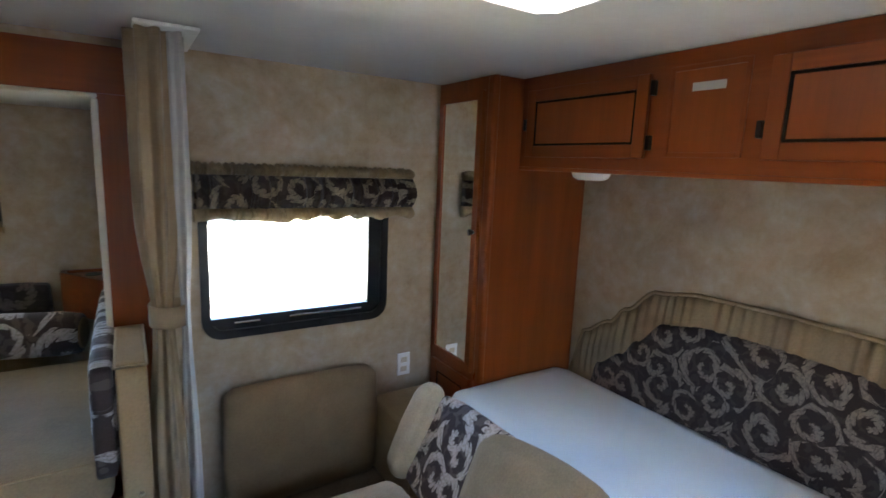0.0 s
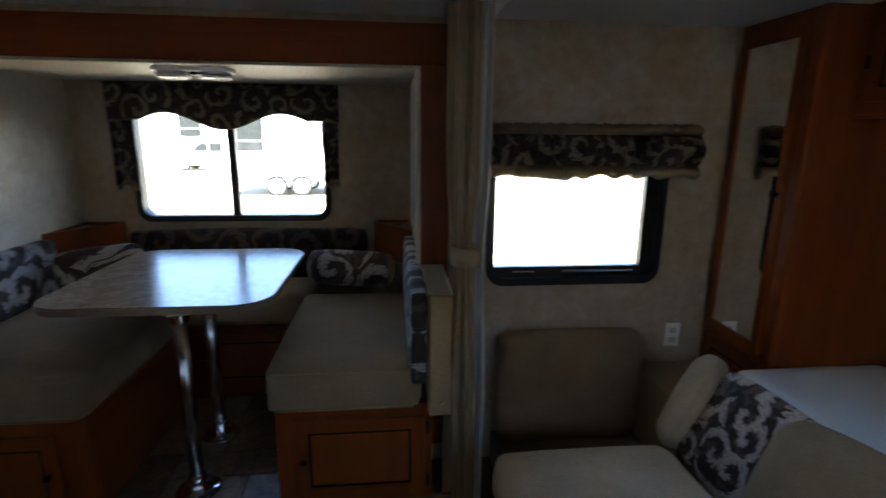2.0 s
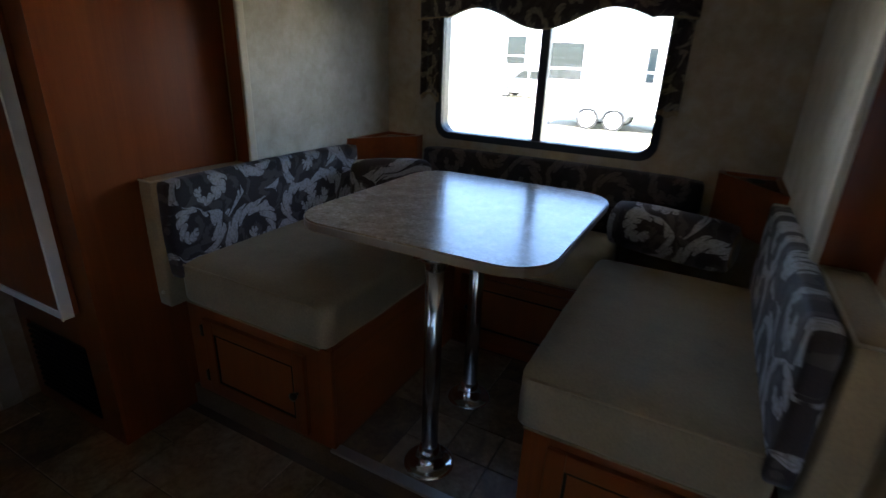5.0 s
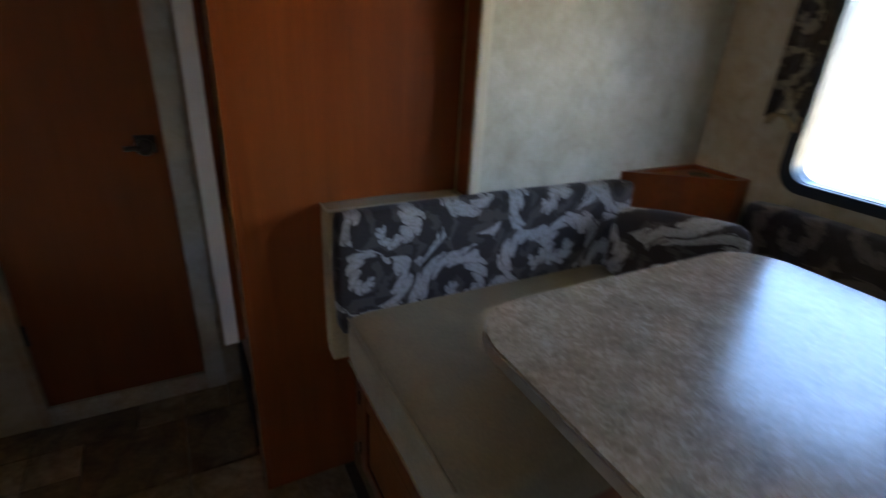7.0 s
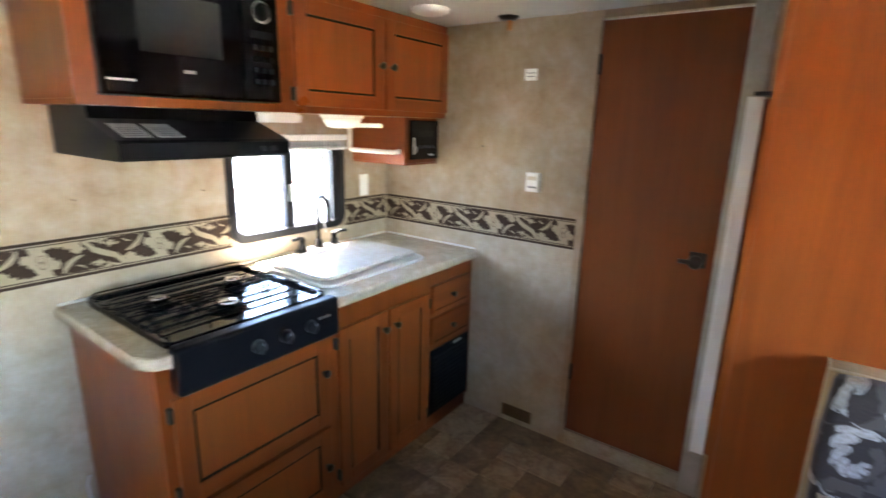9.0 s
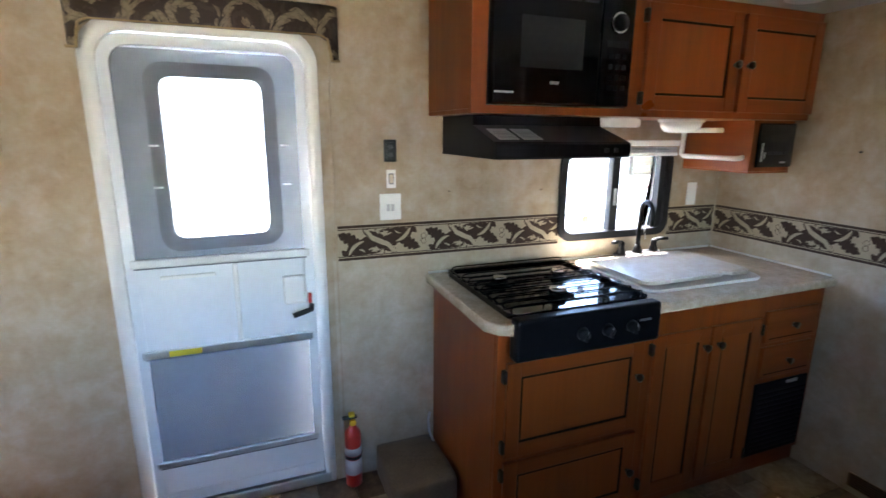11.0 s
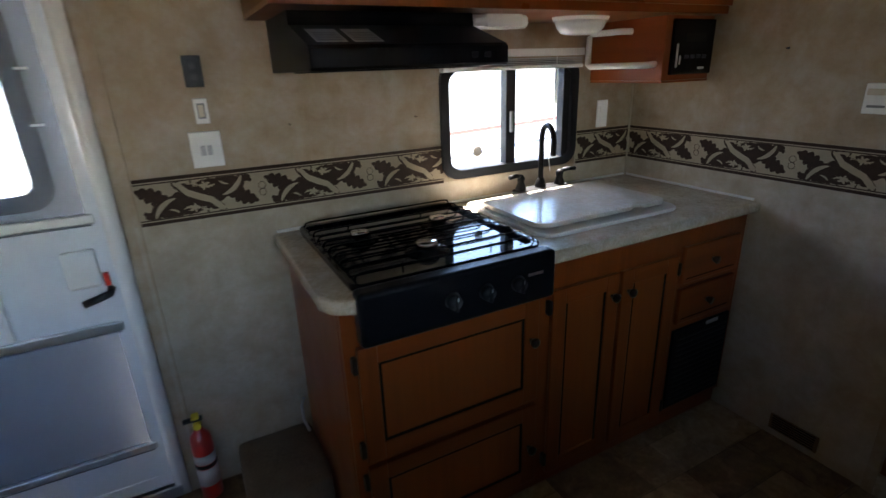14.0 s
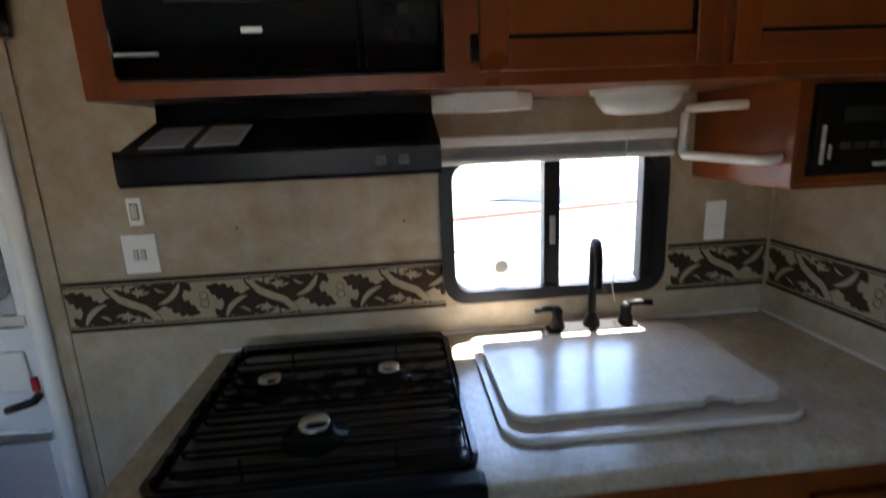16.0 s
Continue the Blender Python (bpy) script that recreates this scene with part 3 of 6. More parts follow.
part("slide_grip", box(2.42, 2.60, -0.006, 0.002, 0.958, 0.972, 0.003), WHITE, entry)
for zz in (1.0, 0.66, 0.21):
    part("gasket", box(DX0 + 0.05, DX1 - 0.05, -0.0045, -0.001, zz, zz + 0.0048), TRAILER_GREY, entry, "thin dark gasket line")
part("insect_screen", box(DX0 + 0.05, DX1 - 0.05, -0.012, -0.010, 1.03, DZ1 - 0.07), SCREEN, entry, "fine grey insect screen")
part("insect_screen", box(DX0 + 0.05, DX1 - 0.05, -0.012, -0.010, 0.235, 0.668), SCREEN, entry, "fine grey insect screen")
part("latch_plate", box(2.105, 2.19, -0.0035, 0.008, 0.82, 0.935, 0.008), WHITE, entry, "cream plastic latch housing")
part("latch_lever", tube([(2.088, 0.008, 0.81), (2.092, 0.03, 0.80), (2.115, 0.036, 0.795), (2.16, 0.034, 0.782)], 0.011), BLACK, entry, "black latch lever", True)
part("latch_tab", box(2.086, 2.10, 0.002, 0.016, 0.82, 0.86, 0.003), RED, entry, "small red latch tab")
part("warning_sticker", box(2.49, 2.60, 0.0021, 0.0032, 0.668, 0.69), YELLOW, entry, "yellow warning sticker")
part("threshold", box(DX0, DX1, -0.11, 0.018, 0.004, 0.05, 0.004), ALU, entry, "aluminium threshold")
for zz in (1.28, 1.42):
    part("screw_tab", box(2.135, 2.165, -0.0095, -0.006, zz, zz + 0.006), WHITE, entry)
    part("screw_tab", box(2.555, 2.585, -0.0095, -0.006, zz, zz + 0.006), WHITE, entry)
outer = tagged(thing("door_2", (2.71, -0.06, 0), "white outer entry door standing slightly ajar, with a window", "door"), kind="structure")
hinge_turn = Matrix.Translation((2.695, -0.055, 0)) @ Matrix.Rotation(radians(5.0), 4, "Z") @ Matrix.Translation((-2.695, 0.055, 0))


def leaf_part(name, bm, m, label=""):
    bmesh.ops.transform(bm, matrix=hinge_turn, verts=bm.verts)
    return part(name, bm, m, outer, label)


leaf_part("door_leaf", wall("y", 2.07, 2.695, 0.055, 1.765, -0.095, -0.055, [(2.21, 2.548, 1.088, 1.655)]), WHITE_DOOR, "white smooth door skin")
leaf_part("window_frame", ring("y", corner_rect(2.168, 2.588, 1.045, 1.698, 0.065), corner_rect(2.214, 2.543, 1.092, 1.651, 0.04), -0.054, -0.043), BLACK, "black window frame")
leaf_part("pane", box(2.21, 2.548, -0.078, -0.074, 1.088, 1.655), GLASS)

# ---- bathroom door ----
bath = tagged(thing("door_3", (0, 1.44, 0), "closed dark cherry bathroom door with a bronze lever", "door"), kind="structure")
part("door_leaf", box(-0.032, 0.004, 1.179, 1.697, 0.085, 1.925, 0.003), RED_WOOD, bath)
part("door_knob", lathe(0, 0, [(0.006, 0), (0.012, 0.012), (0.012, 0.03), (0.024, 0.038), (0.028, 0.05), (0.022, 0.062), (0.004, 0.066)], 20), BRONZE, bath, "dark bronze door knob", True)
bpy.data.objects["door_knob"].data.transform(Matrix.Translation((0.004, 1.643, 1.02)) @ Matrix.Rotation(radians(90), 4, "Y"))
part("door_lever", tube([(0.055, 1.643, 1.02), (0.062, 1.63, 1.02), (0.06, 1.605, 1.019), (0.056, 1.585, 1.017)], 0.009, 8), BRONZE, bath, "dark bronze lever", True)
part("knob_plate", box(0.0035, 0.007, 1.612, 1.674, 0.99, 1.05, 0.001), BRONZE, bath)
part("threshold", box(-0.04, 0.012, 1.176, 1.70, 0.0, 0.08, 0.004), COUNTER, bath, "mottled cream door sill")
part("casing", box(0.0, 0.012, 1.145, 1.176, 0.0, H - 0.002, 0.003), PAPER, bath, "beige door casing")
part("casing", box(0.0, 0.014, 1.70, 1.772, 0.0, H - 0.002, 0.003), PAPER_SLIDE, bath, "beige door casing")
lamp_b = thing("bathroom_ceiling_light", (-0.45, 1.4, H), "lit warm bathroom ceiling light", "ceiling light")
part("diffuser", box(-0.60, -0.30, 1.2, 1.6, H - 0.04, H - 0.003, 0.012), LAMP_ON, lamp_b)
for nm, y, z in (("hinge", 1.183, 1.72), ("hinge", 1.183, 0.35)):
    part(nm, box(0.0, 0.009, y - 0.012, y + 0.006, z, z + 0.08, 0.002), BRONZE, bath)


# ---- cabinet fronts ----
def span(f, u0, u1, d0, d1, z0, z1, bevel=0.0, bm=None):
    """A box given along a front: u along it, d out of it, z up. f: ('y', place, sign) or ('x', place, sign)."""
    ax, at, s = f
    a, b = at + s * d0, at + s * d1
    lo, hi = min(a, b), max(a, b)
    if ax == "y":
        return box(u0, u1, lo, hi, z0, z1, bevel, bm)
    return box(lo, hi, u0, u1, z0, z1, bevel, bm)


def cabinet_door(f, u0, u1, z0, z1, parent, knob=None, hinges=None, lines="tblr", name="door", stile=0.052):
    """Raised frame door: four boards, a panel, dark glazed grooves, a knob and hinges."""
    along = CHERRY_X if f[0] == "y" else CHERRY_Y
    door = part(name, span(f, u0 + 0.002, u1 - 0.002, 0.0005, 0.006, z0 + 0.002, z1 - 0.002), CHERRY, parent)
    for a, b in ((u0, u0 + stile), (u1 - stile, u1)):
        part("stile", span(f, a, b, 0.006, 0.019, z0, z1, 0.003), CHERRY, door)
    for a, b in ((z0, z0 + stile), (z1 - stile, z1)):
        part("rail", span(f, u0 + stile, u1 - stile, 0.006, 0.0185, a, b, 0.002), along, door)
    part("panel", span(f, u0 + stile + 0.001, u1 - stile - 0.001, 0.006, 0.0125, z0 + stile + 0.001, z1 - stile - 0.001, 0.002), PANEL_WOOD, door)
    a, b, c, d, g = u0 + stile, u1 - stile, z0 + stile, z1 - stile, 0.0085
    bars = dict(t=(a, b, d - g, d), b=(a, b, c, c + g), l=(a, a + g, c, d), r=(b - g, b, c, d))
    for k in lines:
        q = bars[k]
        part("groove", span(f, q[0], q[1], 0.010, 0.0152, q[2], q[3]), GROOVE, door)
    if knob:
        ku, kz = knob
        ax, at, s = f
        p = lambda d: (ku, at + s * d, kz) if ax == "y" else (at + s * d, ku, kz)
        bm = rod(p(0.018), p(0.032), 0.006, 0.006, 10)
        rod(p(0.030), p(0.044), 0.011, 0.016, 14, bm)
        rod(p(0.044), p(0.050), 0.016, 0.009, 14, bm)
        part("knob", bm, BRONZE, door, "dark bronze knob", True)
    for hu, hz in hinges or ():
        bm = span(f, hu - 0.007, hu + 0.007, 0.0, 0.021, hz - 0.023, hz + 0.023, 0.003)
        part("hinge", bm, BRONZE, door, "dark hinge")
    return door


# ---- kitchen ----
KF = ("y", 0.605, 1)
base = thing("kitchen_base_cabinet", (0.8, 0.3, 0), "cherry kitchen base cabinet under a laminate counter", "cabinet")
part("body", wall("y", 0.004, 1.575, 0.075, 0.848, 0.585, 0.604), CHERRY, base)
part("side_panel", box(1.556, 1.576, 0.004, 0.585, 0.0, 0.848, 0.002), CHERRY, base)
part("bottom_rail", box(0.004, 1.575, 0.56, 0.59, 0.0, 0.075, 0.002), CHERRY_X, base)
part("shelf", box(0.004, 1.556, 0.004, 0.585, 0.07, 0.084), CHERRY_X, base)
cabinet_door(KF, 0.985, 1.545, 0.395, 0.745, base, (1.015, 0.615), [(1.553, 0.70), (1.553, 0.44)])
cabinet_door(KF, 0.985, 1.545, 0.07, 0.375, base, (1.015, 0.22), [(1.553, 0.33), (1.553, 0.12)])
cabinet_door(KF, 0.665, 0.935, 0.07, 0.752, base, (0.695, 0.68), [(0.944, 0.70), (0.944, 0.13)], "lr")
cabinet_door(KF, 0.385, 0.650, 0.07, 0.752, base, (0.622, 0.68), [(0.376, 0.70), (0.376, 0.13)], "lr")
for z0, z1 in ((0.635, 0.775), (0.475, 0.615)):
    dr = part("drawer", span(KF, 0.05, 0.355, 0.001, 0.019, z0, z1, 0.005), CHERRY_X, base)
    part("groove", span(KF, 0.07, 0.335, 0.0185, 0.0197, z0 + 0.018, z0 + 0.022), GROOVE, dr)
    bm = rod((0.20, 0.623, (z0 + z1) / 2), (0.20, 0.645, (z0 + z1) / 2), 0.008, 0.015, 14)
    part("knob", bm, BRONZE, dr, "dark bronze knob", True)
vent = part("furnace_grille", span(KF, 0.03, 0.352, 0.001, 0.012, 0.10, 0.445, 0.003), BLACK_SATIN, base, "black louvred furnace grille")
for i in range(13):
    part("louvre", span(KF, 0.05, 0.335, 0.010, 0.018, 0.125 + i * 0.023, 0.134 + i * 0.023, 0.002), BLACK, vent)
part("grille_label", span(KF, 0.10, 0.17, 0.012, 0.0135, 0.425, 0.44), PAPER_LABEL, vent)

top = thing("counter_top", (0.8, 0.3, 0.85), "beige speckled laminate counter with rounded edges", "countertop")
ctr = [(0.002, 0.0035), (1.612, 0.0035)]
ctr += [(1.612 - 0.07 + 0.07 * math.cos(radians(a)), 0.575 + 0.07 * math.sin(radians(a))) for a in range(0, 91, 15)]
ctr += [(0.002, 0.645)]
part("worktop", slab("z", ctr, 0.851, 0.89, bevel=0.010), COUNTER, top)

part("backsplash_bead", box(0.02, 1.60, 0.0035, 0.012, 0.8905, 0.9, 0.002), SINK_RIM, top, "pale sealant bead")
part("end_bead", box(0.0035, 0.012, 0.014, 0.62, 0.8905, 0.9, 0.002), SINK_RIM, top, "pale sealant bead")

# cooker set into the counter
cook = thing("gas_cooktop", (1.25, 0.33, 0.89), "glossy black three burner gas cooktop with wire grates", "cooktop")
part("tray", slab("z", corner_rect(0.975, 1.535, 0.045, 0.615, 0.035), 0.884, 0.902, bevel=0.006), BLACK_GLOSS, cook)
part("tray_rim", ring("z", corner_rect(0.972, 1.538, 0.042, 0.618, 0.038), corner_rect(0.99, 1.52, 0.06, 0.60, 0.03), 0.902, 0.912), BLACK_GLOSS, cook)
panel = part("control_panel", box(0.968, 1.542, 0.615, 0.668, 0.765, 0.908, 0.012, seg=3), BLACK_SATIN, cook, "black control panel")
for i, u in enumerate((1.40, 1.30, 1.20, 1.10)):
    if i == 0:
        continue
    k = part("control_knob", rod((u, 0.666, 0.838), (u, 0.690, 0.834), 0.022, 0.018, 20), BLACK, panel, "", True)
    part("grip", box(u - 0.004, u + 0.004, 0.688, 0.699, 0.816, 0.856, 0.002), BLACK, k)
    part("mark", box(u - 0.0015, u + 0.0015, 0.6985, 0.7, 0.845, 0.855), PAPER_LABEL, k)
part("maker_plate", box(1.015, 1.065, 0.6675, 0.6695, 0.848, 0.856), ALU, panel, "small plain silver plate")
for bx, by, br in ((1.40, 0.27, 0.036), (1.13, 0.26, 0.034), (1.27, 0.47, 0.042)):
    bn = part("burner", lathe(bx, by, [(br + 0.022, 0.902), (br + 0.02, 0.906), (br, 0.908), (br * 0.9, 0.918), (br * 0.86, 0.919)], 24), IRON, cook, "", True)
    part("burner_cap", lathe(bx, by, [(br * 0.78, 0.919), (br * 0.78, 0.928), (br * 0.66, 0.933), (0.004, 0.934)], 24), CHROME, bn, "silver burner cap", True)
for gx0, gx1 in ((0.985, 1.2528), (1.2542, 1.522)):
    grate = bmesh.new()
    for i in range(10):
        y = 0.072 + i * 0.057
        ends = [(gx0, y, 0.928 if gx0 > 1.2 else 0.912), (gx0 + 0.006, y, 0.928 if gx0 > 1.2 else 0.925), (gx0 + 0.02, y, 0.928)]
        ends += [(gx1 - 0.02, y, 0.928), (gx1 - 0.006, y, 0.928 if gx0 < 1.2 else 0.925), (gx1, y, 0.928 if gx0 < 1.2 else 0.912)]
        tube(ends, 0.0028, 6, grate)
    rail = gx0 if gx0 < 1.2 else gx1
    tube([(rail, 0.065, 0.9105), (rail, 0.595, 0.9105)], 0.0035, 6, grate)
    for y in (0.10, 0.56):
        tube([(gx0 + 0.13, y, 0.926), (gx0 + 0.13, y, 0.903)], 0.0025, 6, grate)
    part("wire_grate", grate, IRON, cook, "black wire pan grate", True)

sink = thing("kitchen_sink", (0.6, 0.33, 0.89), "cream sink with its matching cover board in place", "sink")
part("rim", slab("z", corner_rect(0.305, 0.915, 0.055, 0.55, 0.05), 0.889, 0.902, bevel=0.006), SINK_RIM, sink)
board = corner_rect(0.325, 0.895, 0.135, 0.505, 0.04)
cut = [(0.475 + 0.03 * math.cos(radians(a)), 0.505 - 0.022 * math.sin(radians(a))) for a in range(0, 181, 15)]
board = board[:7] + cut + board[7:]
part("cover_board", slab("z", board, 0.906, 0.922, bevel=0.004), SINK, sink, "cream speckled sink cover")
tap = thing("kitchen_faucet", (0.575, 0.095, 0.90), "oil rubbed bronze faucet with a tall gooseneck and two levers", "faucet")
part("deck_plate", slab("z", corner_rect(0.445, 0.705, 0.062, 0.131, 0.03), 0.902, 0.924, bevel=0.006), TAP_BLACK, tap)
neck = [(0.575, 0.095, 0.912 + i * 0.02) for i in range(11)]
neck += [(0.575, 0.095 + 0.055 - 0.055 * math.cos(radians(a)), 1.115 + 0.055 * math.sin(radians(a))) for a in range(0, 196, 15)]
neck += [(0.575, 0.203, 1.065)]
nb = tube(neck, 0.0105, 12)
bmesh.ops.rotate(nb, cent=(0.575, 0.095, 0), matrix=Matrix.Rotation(radians(-15), 3, "Z"), verts=nb.verts)
part("spout", nb, TAP_BLACK, tap, "", True)
part("collar", lathe(0.575, 0.095, [(0.024, 0.912), (0.022, 0.935), (0.015, 0.955), (0.0105, 0.962)], 20), TAP_BLACK, tap, "", True)
for hx, s in ((0.478, -1), (0.672, 1)):
    h = part("handle_base", lathe(hx, 0.095, [(0.022, 0.913), (0.02, 0.935), (0.013, 0.955), (0.016, 0.972), (0.008, 0.984)], 18), TAP_BLACK, tap, "", True)
    part("lever", tube([(hx, 0.095, 0.976), (hx + s * 0.03, 0.105, 0.984), (hx + s * 0.066, 0.112, 0.983)], 0.0085, 8), TAP_BLACK, h, "", True)

# wall cupboards over the counter
UF = ("y", 0.41, 1)
upper = thing("kitchen_wall_cabinet", (0.8, 0.2, 1.535), "cherry wall cabinet run with two doors and a microwave bay", "cabinet")
part("face_frame", wall("y", 0.004, 1.60, 1.535, H - 0.003, 0.392, 0.41, [(0.985, 1.545, 1.562, 1.932)]), CHERRY, upper)
part("bottom_panel", box(0.004, 1.60, 0.004, 0.391, 1.536, 1.55), CHERRY_X, upper)
part("side_panel", box(1.583, 1.60, 0.004, 0.391, 1.551, H - 0.003), CHERRY, upper)
part("divider", box(0.95, 0.965, 0.004, 0.391, 1.551, H - 0.003), CHERRY, upper)
cabinet_door(UF, 0.475, 0.925, 1.56, 1.925, upper, (0.50, 1.735), [(0.934, 1.88), (0.934, 1.60)], "tbl")
cabinet_door(UF, 0.012, 0.455, 1.56, 1.925, upper, (0.43, 1.735), None, "tb")
micro = thing("microwave_oven", (1.265, 0.2, 1.56), "built-in glossy black microwave oven with a round dial", "microwave")
part("body", box(0.99, 1.54, 0.03, 0.415, 1.565, 1.928, 0.004), BLACK_SATIN, micro)
part("door", box(1.13, 1.538, 0.416, 0.432, 1.567, 1.926, 0.006), BLACK_GLOSS, micro)
part("door_window", box(1.20, 1.44, 0.4315, 0.434, 1.68, 1.84, 0.002), DARK_WINDOW, micro, "dark grey viewing window")
mp = part("control_panel", box(0.992, 1.126, 0.416, 0.430, 1.567, 1.926, 0.006), BLACK_GLOSS, micro)
part("dial", rod((1.058, 0.43, 1.842), (1.058, 0.448, 1.842), 0.03, 0.026, 24), BLACK_SATIN, mp, "round dial with a silver ring", True)
part("dial_ring", ring("y", corner_rect(1.058 - 0.034, 1.058 + 0.034, 1.808, 1.876, 0.0339), corner_rect(1.058 - 0.029, 1.058 + 0.029, 1.813, 1.871, 0.0289), 0.430, 0.436), CHROME, mp)
for r in range(4):
    for c in range(3):
        part("button", box(1.018 + c * 0.028, 1.038 + c * 0.028, 0.4299, 0.4325, 1.62 + r * 0.035, 1.638 + r * 0.035, 0.002), DARK_WINDOW, mp)
part("display", box(1.015, 1.105, 0.4299, 0.4315, 1.762, 1.785), DARK_WINDOW, mp)
part("maker_plate", box(1.29, 1.325, 0.4319, 0.4335, 1.632, 1.642, 0.001), ALU, micro, "small plain silver plate")
for i in range(5):
    part("vent_slot", box(1.15 + i * 0.07, 1.205 + i * 0.07, 0.4319, 0.4332, 1.895, 1.903), BLACK, micro)
part("handle_bar", box(1.46, 1.53, 0.4319, 0.436, 1.60, 1.606, 0.001), ALU, micro)

hood = thing("range_hood", (1.27, 0.25, 1.39), "black sloping range hood with paper labels", "range hood")
bm = bmesh.new()
prof = [(0.006, 1.39), (0.470, 1.39), (0.477, 1.397), (0.477, 1.438), (0.465, 1.446), (0.315, 1.495), (0.30, 1.50), (0.295, 1.5345), (0.006, 1.5345)]
slab("x", prof, 1.005, 1.54, bm)
part("shell", bm, BLACK_SATIN, hood)
for u in (1.475, 1.385):
    lb = bmesh.new()
    f0, f1 = 0.12, 0.82
    p = lambda t, w: (0.465 - 0.15 * t + 0.31 * w, 1.446 + 0.049 * t + 0.95 * w)
    vs = [lb.verts.new((u + s * 0.037, *p(t, w))) for w in (0.0005, 0.002) for s, t in ((-1, f0), (1, f0), (1, f1), (-1, f1))]
    for q in ((0, 1, 2, 3), (4, 5, 6, 7), (0, 1, 5, 4), (1, 2, 6, 5), (2, 3, 7, 6), (3, 0, 4, 7)):
        lb.faces.new([vs[i] for i in q])
    lab = part("label", lb, PAPER_LABEL, hood, "white paper safety label")
    for i in range(5):
        ln = bmesh.new()
        t0 = f0 + 0.06 + i * 0.095
        vs = [ln.verts.new((u + s * 0.03, *p(t, 0.0026))) for s, t in ((-1, t0), (1, t0), (1, t0 + 0.035), (-1, t0 + 0.035))]
        ln.faces.new(vs)
        part("print_line", ln, INK, lab)
for u in (1.06, 1.10):
    part("switch", box(u, u + 0.018, 0.4765, 0.482, 1.41, 1.424, 0.002), BLACK, hood)
part("filter", box(1.06, 1.50, 0.12, 0.42, 1.386, 1.392), BLACK_SATIN, hood)

radio_box = thing("stereo_cabinet", (0.13, 0.18, 1.31), "small cherry box holding a black car stereo", "cabinet")
part("body", box(0.004, 0.2515, 0.004, 0.360, 1.3165, 1.534, 0.002), CHERRY, radio_box)
part("bottom_board", box(0.004, 0.256, 0.004, 0.362, 1.308, 1.316, 0.002), PANEL_WOOD, radio_box, "pale unfinished bottom edge")
part("side_board", box(0.252, 0.258, 0.004, 0.361, 1.3165, 1.534, 0.001), CHERRY_Y, radio_box)
stereo = thing("car_stereo", (0.13, 0.365, 1.34), "black in-wall stereo with silver side buttons", "stereo")
part("face", box(0.012, 0.232, 0.3625, 0.376, 1.335, 1.522, 0.005), BLACK_GLOSS, stereo)
part("display", box(0.06, 0.17, 0.3755, 0.378, 1.445, 1.475), DARK_WINDOW, stereo)
part("side_key", box(0.205, 0.213, 0.3755, 0.380, 1.36, 1.44, 0.002), ALU, stereo)
part("side_key", box(0.188, 0.195, 0.3755, 0.379, 1.37, 1.40, 0.002), ALU, stereo)
for i in range(4):
    part("button", box(0.05 + i * 0.032, 0.075 + i * 0.032, 0.3755, 0.379, 1.39, 1.402, 0.002), BLACK, stereo)
part("maker_plate", box(0.055, 0.09, 0.3755, 0.3775, 1.352, 1.36), ALU, stereo, "small plain silver plate")
towel = thing("paper_towel_holder", (0.27, 0.19, 1.36), "white plastic paper towel holder on a cabinet side", "towel holder")
part("bar", tube([(0.256, 0.325, 1.375), (0.30, 0.335, 1.372), (0.315, 0.325, 1.372), (0.317, 0.06, 1.372), (0.315, 0.045, 1.38), (0.313, 0.045, 1.48), (0.312, 0.06, 1.492), (0.305, 0.20, 1.492), (0.26, 0.21, 1.492)], 0.0112, 10), WHITE, towel, "", True)

for nm, cx, cy, lab in (("puck_light", 0.54, 0.24, "frosted oval under-cabinet light, switched off"),):
    l = thing(nm, (cx, cy, 1.535), lab, "light")
    bm = lathe(0, 0, [(0.042, -0.056), (0.066, -0.050), (0.080, -0.032), (0.088, -0.010)], 28)
    bmesh.ops.transform(bm, matrix=Matrix.Translation((cx, cy, 1.535)) @ Matrix.Diagonal((1.15, 0.8, 1, 1)), verts=bm.verts)
    part("lens", bm, LENS, l, "", True)
    bm = lathe(0, 0, [(0.092, -0.012), (0.096, -0.001)], 28)
    bmesh.ops.transform(bm, matrix=Matrix.Translation((cx, cy, 1.535)) @ Matrix.Diagonal((1.15, 0.8, 1, 1)), verts=bm.verts)
    part("base", bm, WHITE, l)
strip = thing("strip_light", (0.89, 0.24, 1.535), "slim cream under-cabinet light", "light")
part("lens", slab("z", corner_rect(0.785, 1.0, 0.20, 0.30, 0.045), 1.498, 1.5345, bevel=0.012), LENS, strip)
blind = thing("pleated_blind", (0.63, 0.03, 1.37), "cream pleated blind drawn up above the sink window", "blind")
part("head_rail", box(0.33, 0.975, 0.004, 0.045, 1.418, 1.445, 0.004), WHITE, blind)
for i in range(4):
    part("pleat", box(0.335, 0.97, 0.008, 0.036, 1.389 + i * 0.0065, 1.3925 + i * 0.0065, 0.001), PAPER_LABEL, blind)
part("bottom_rail", box(0.333, 0.972, 0.006, 0.042, 1.372, 1.387, 0.004), WHITE, blind)
part("cord", tube([(0.47, 0.042, 1.42), (0.475, 0.046, 1.25), (0.485, 0.05, 1.12), (0.50, 0.05, 1.02), (0.49, 0.05, 0.97)], 0.0018, 6), WHITE, blind)

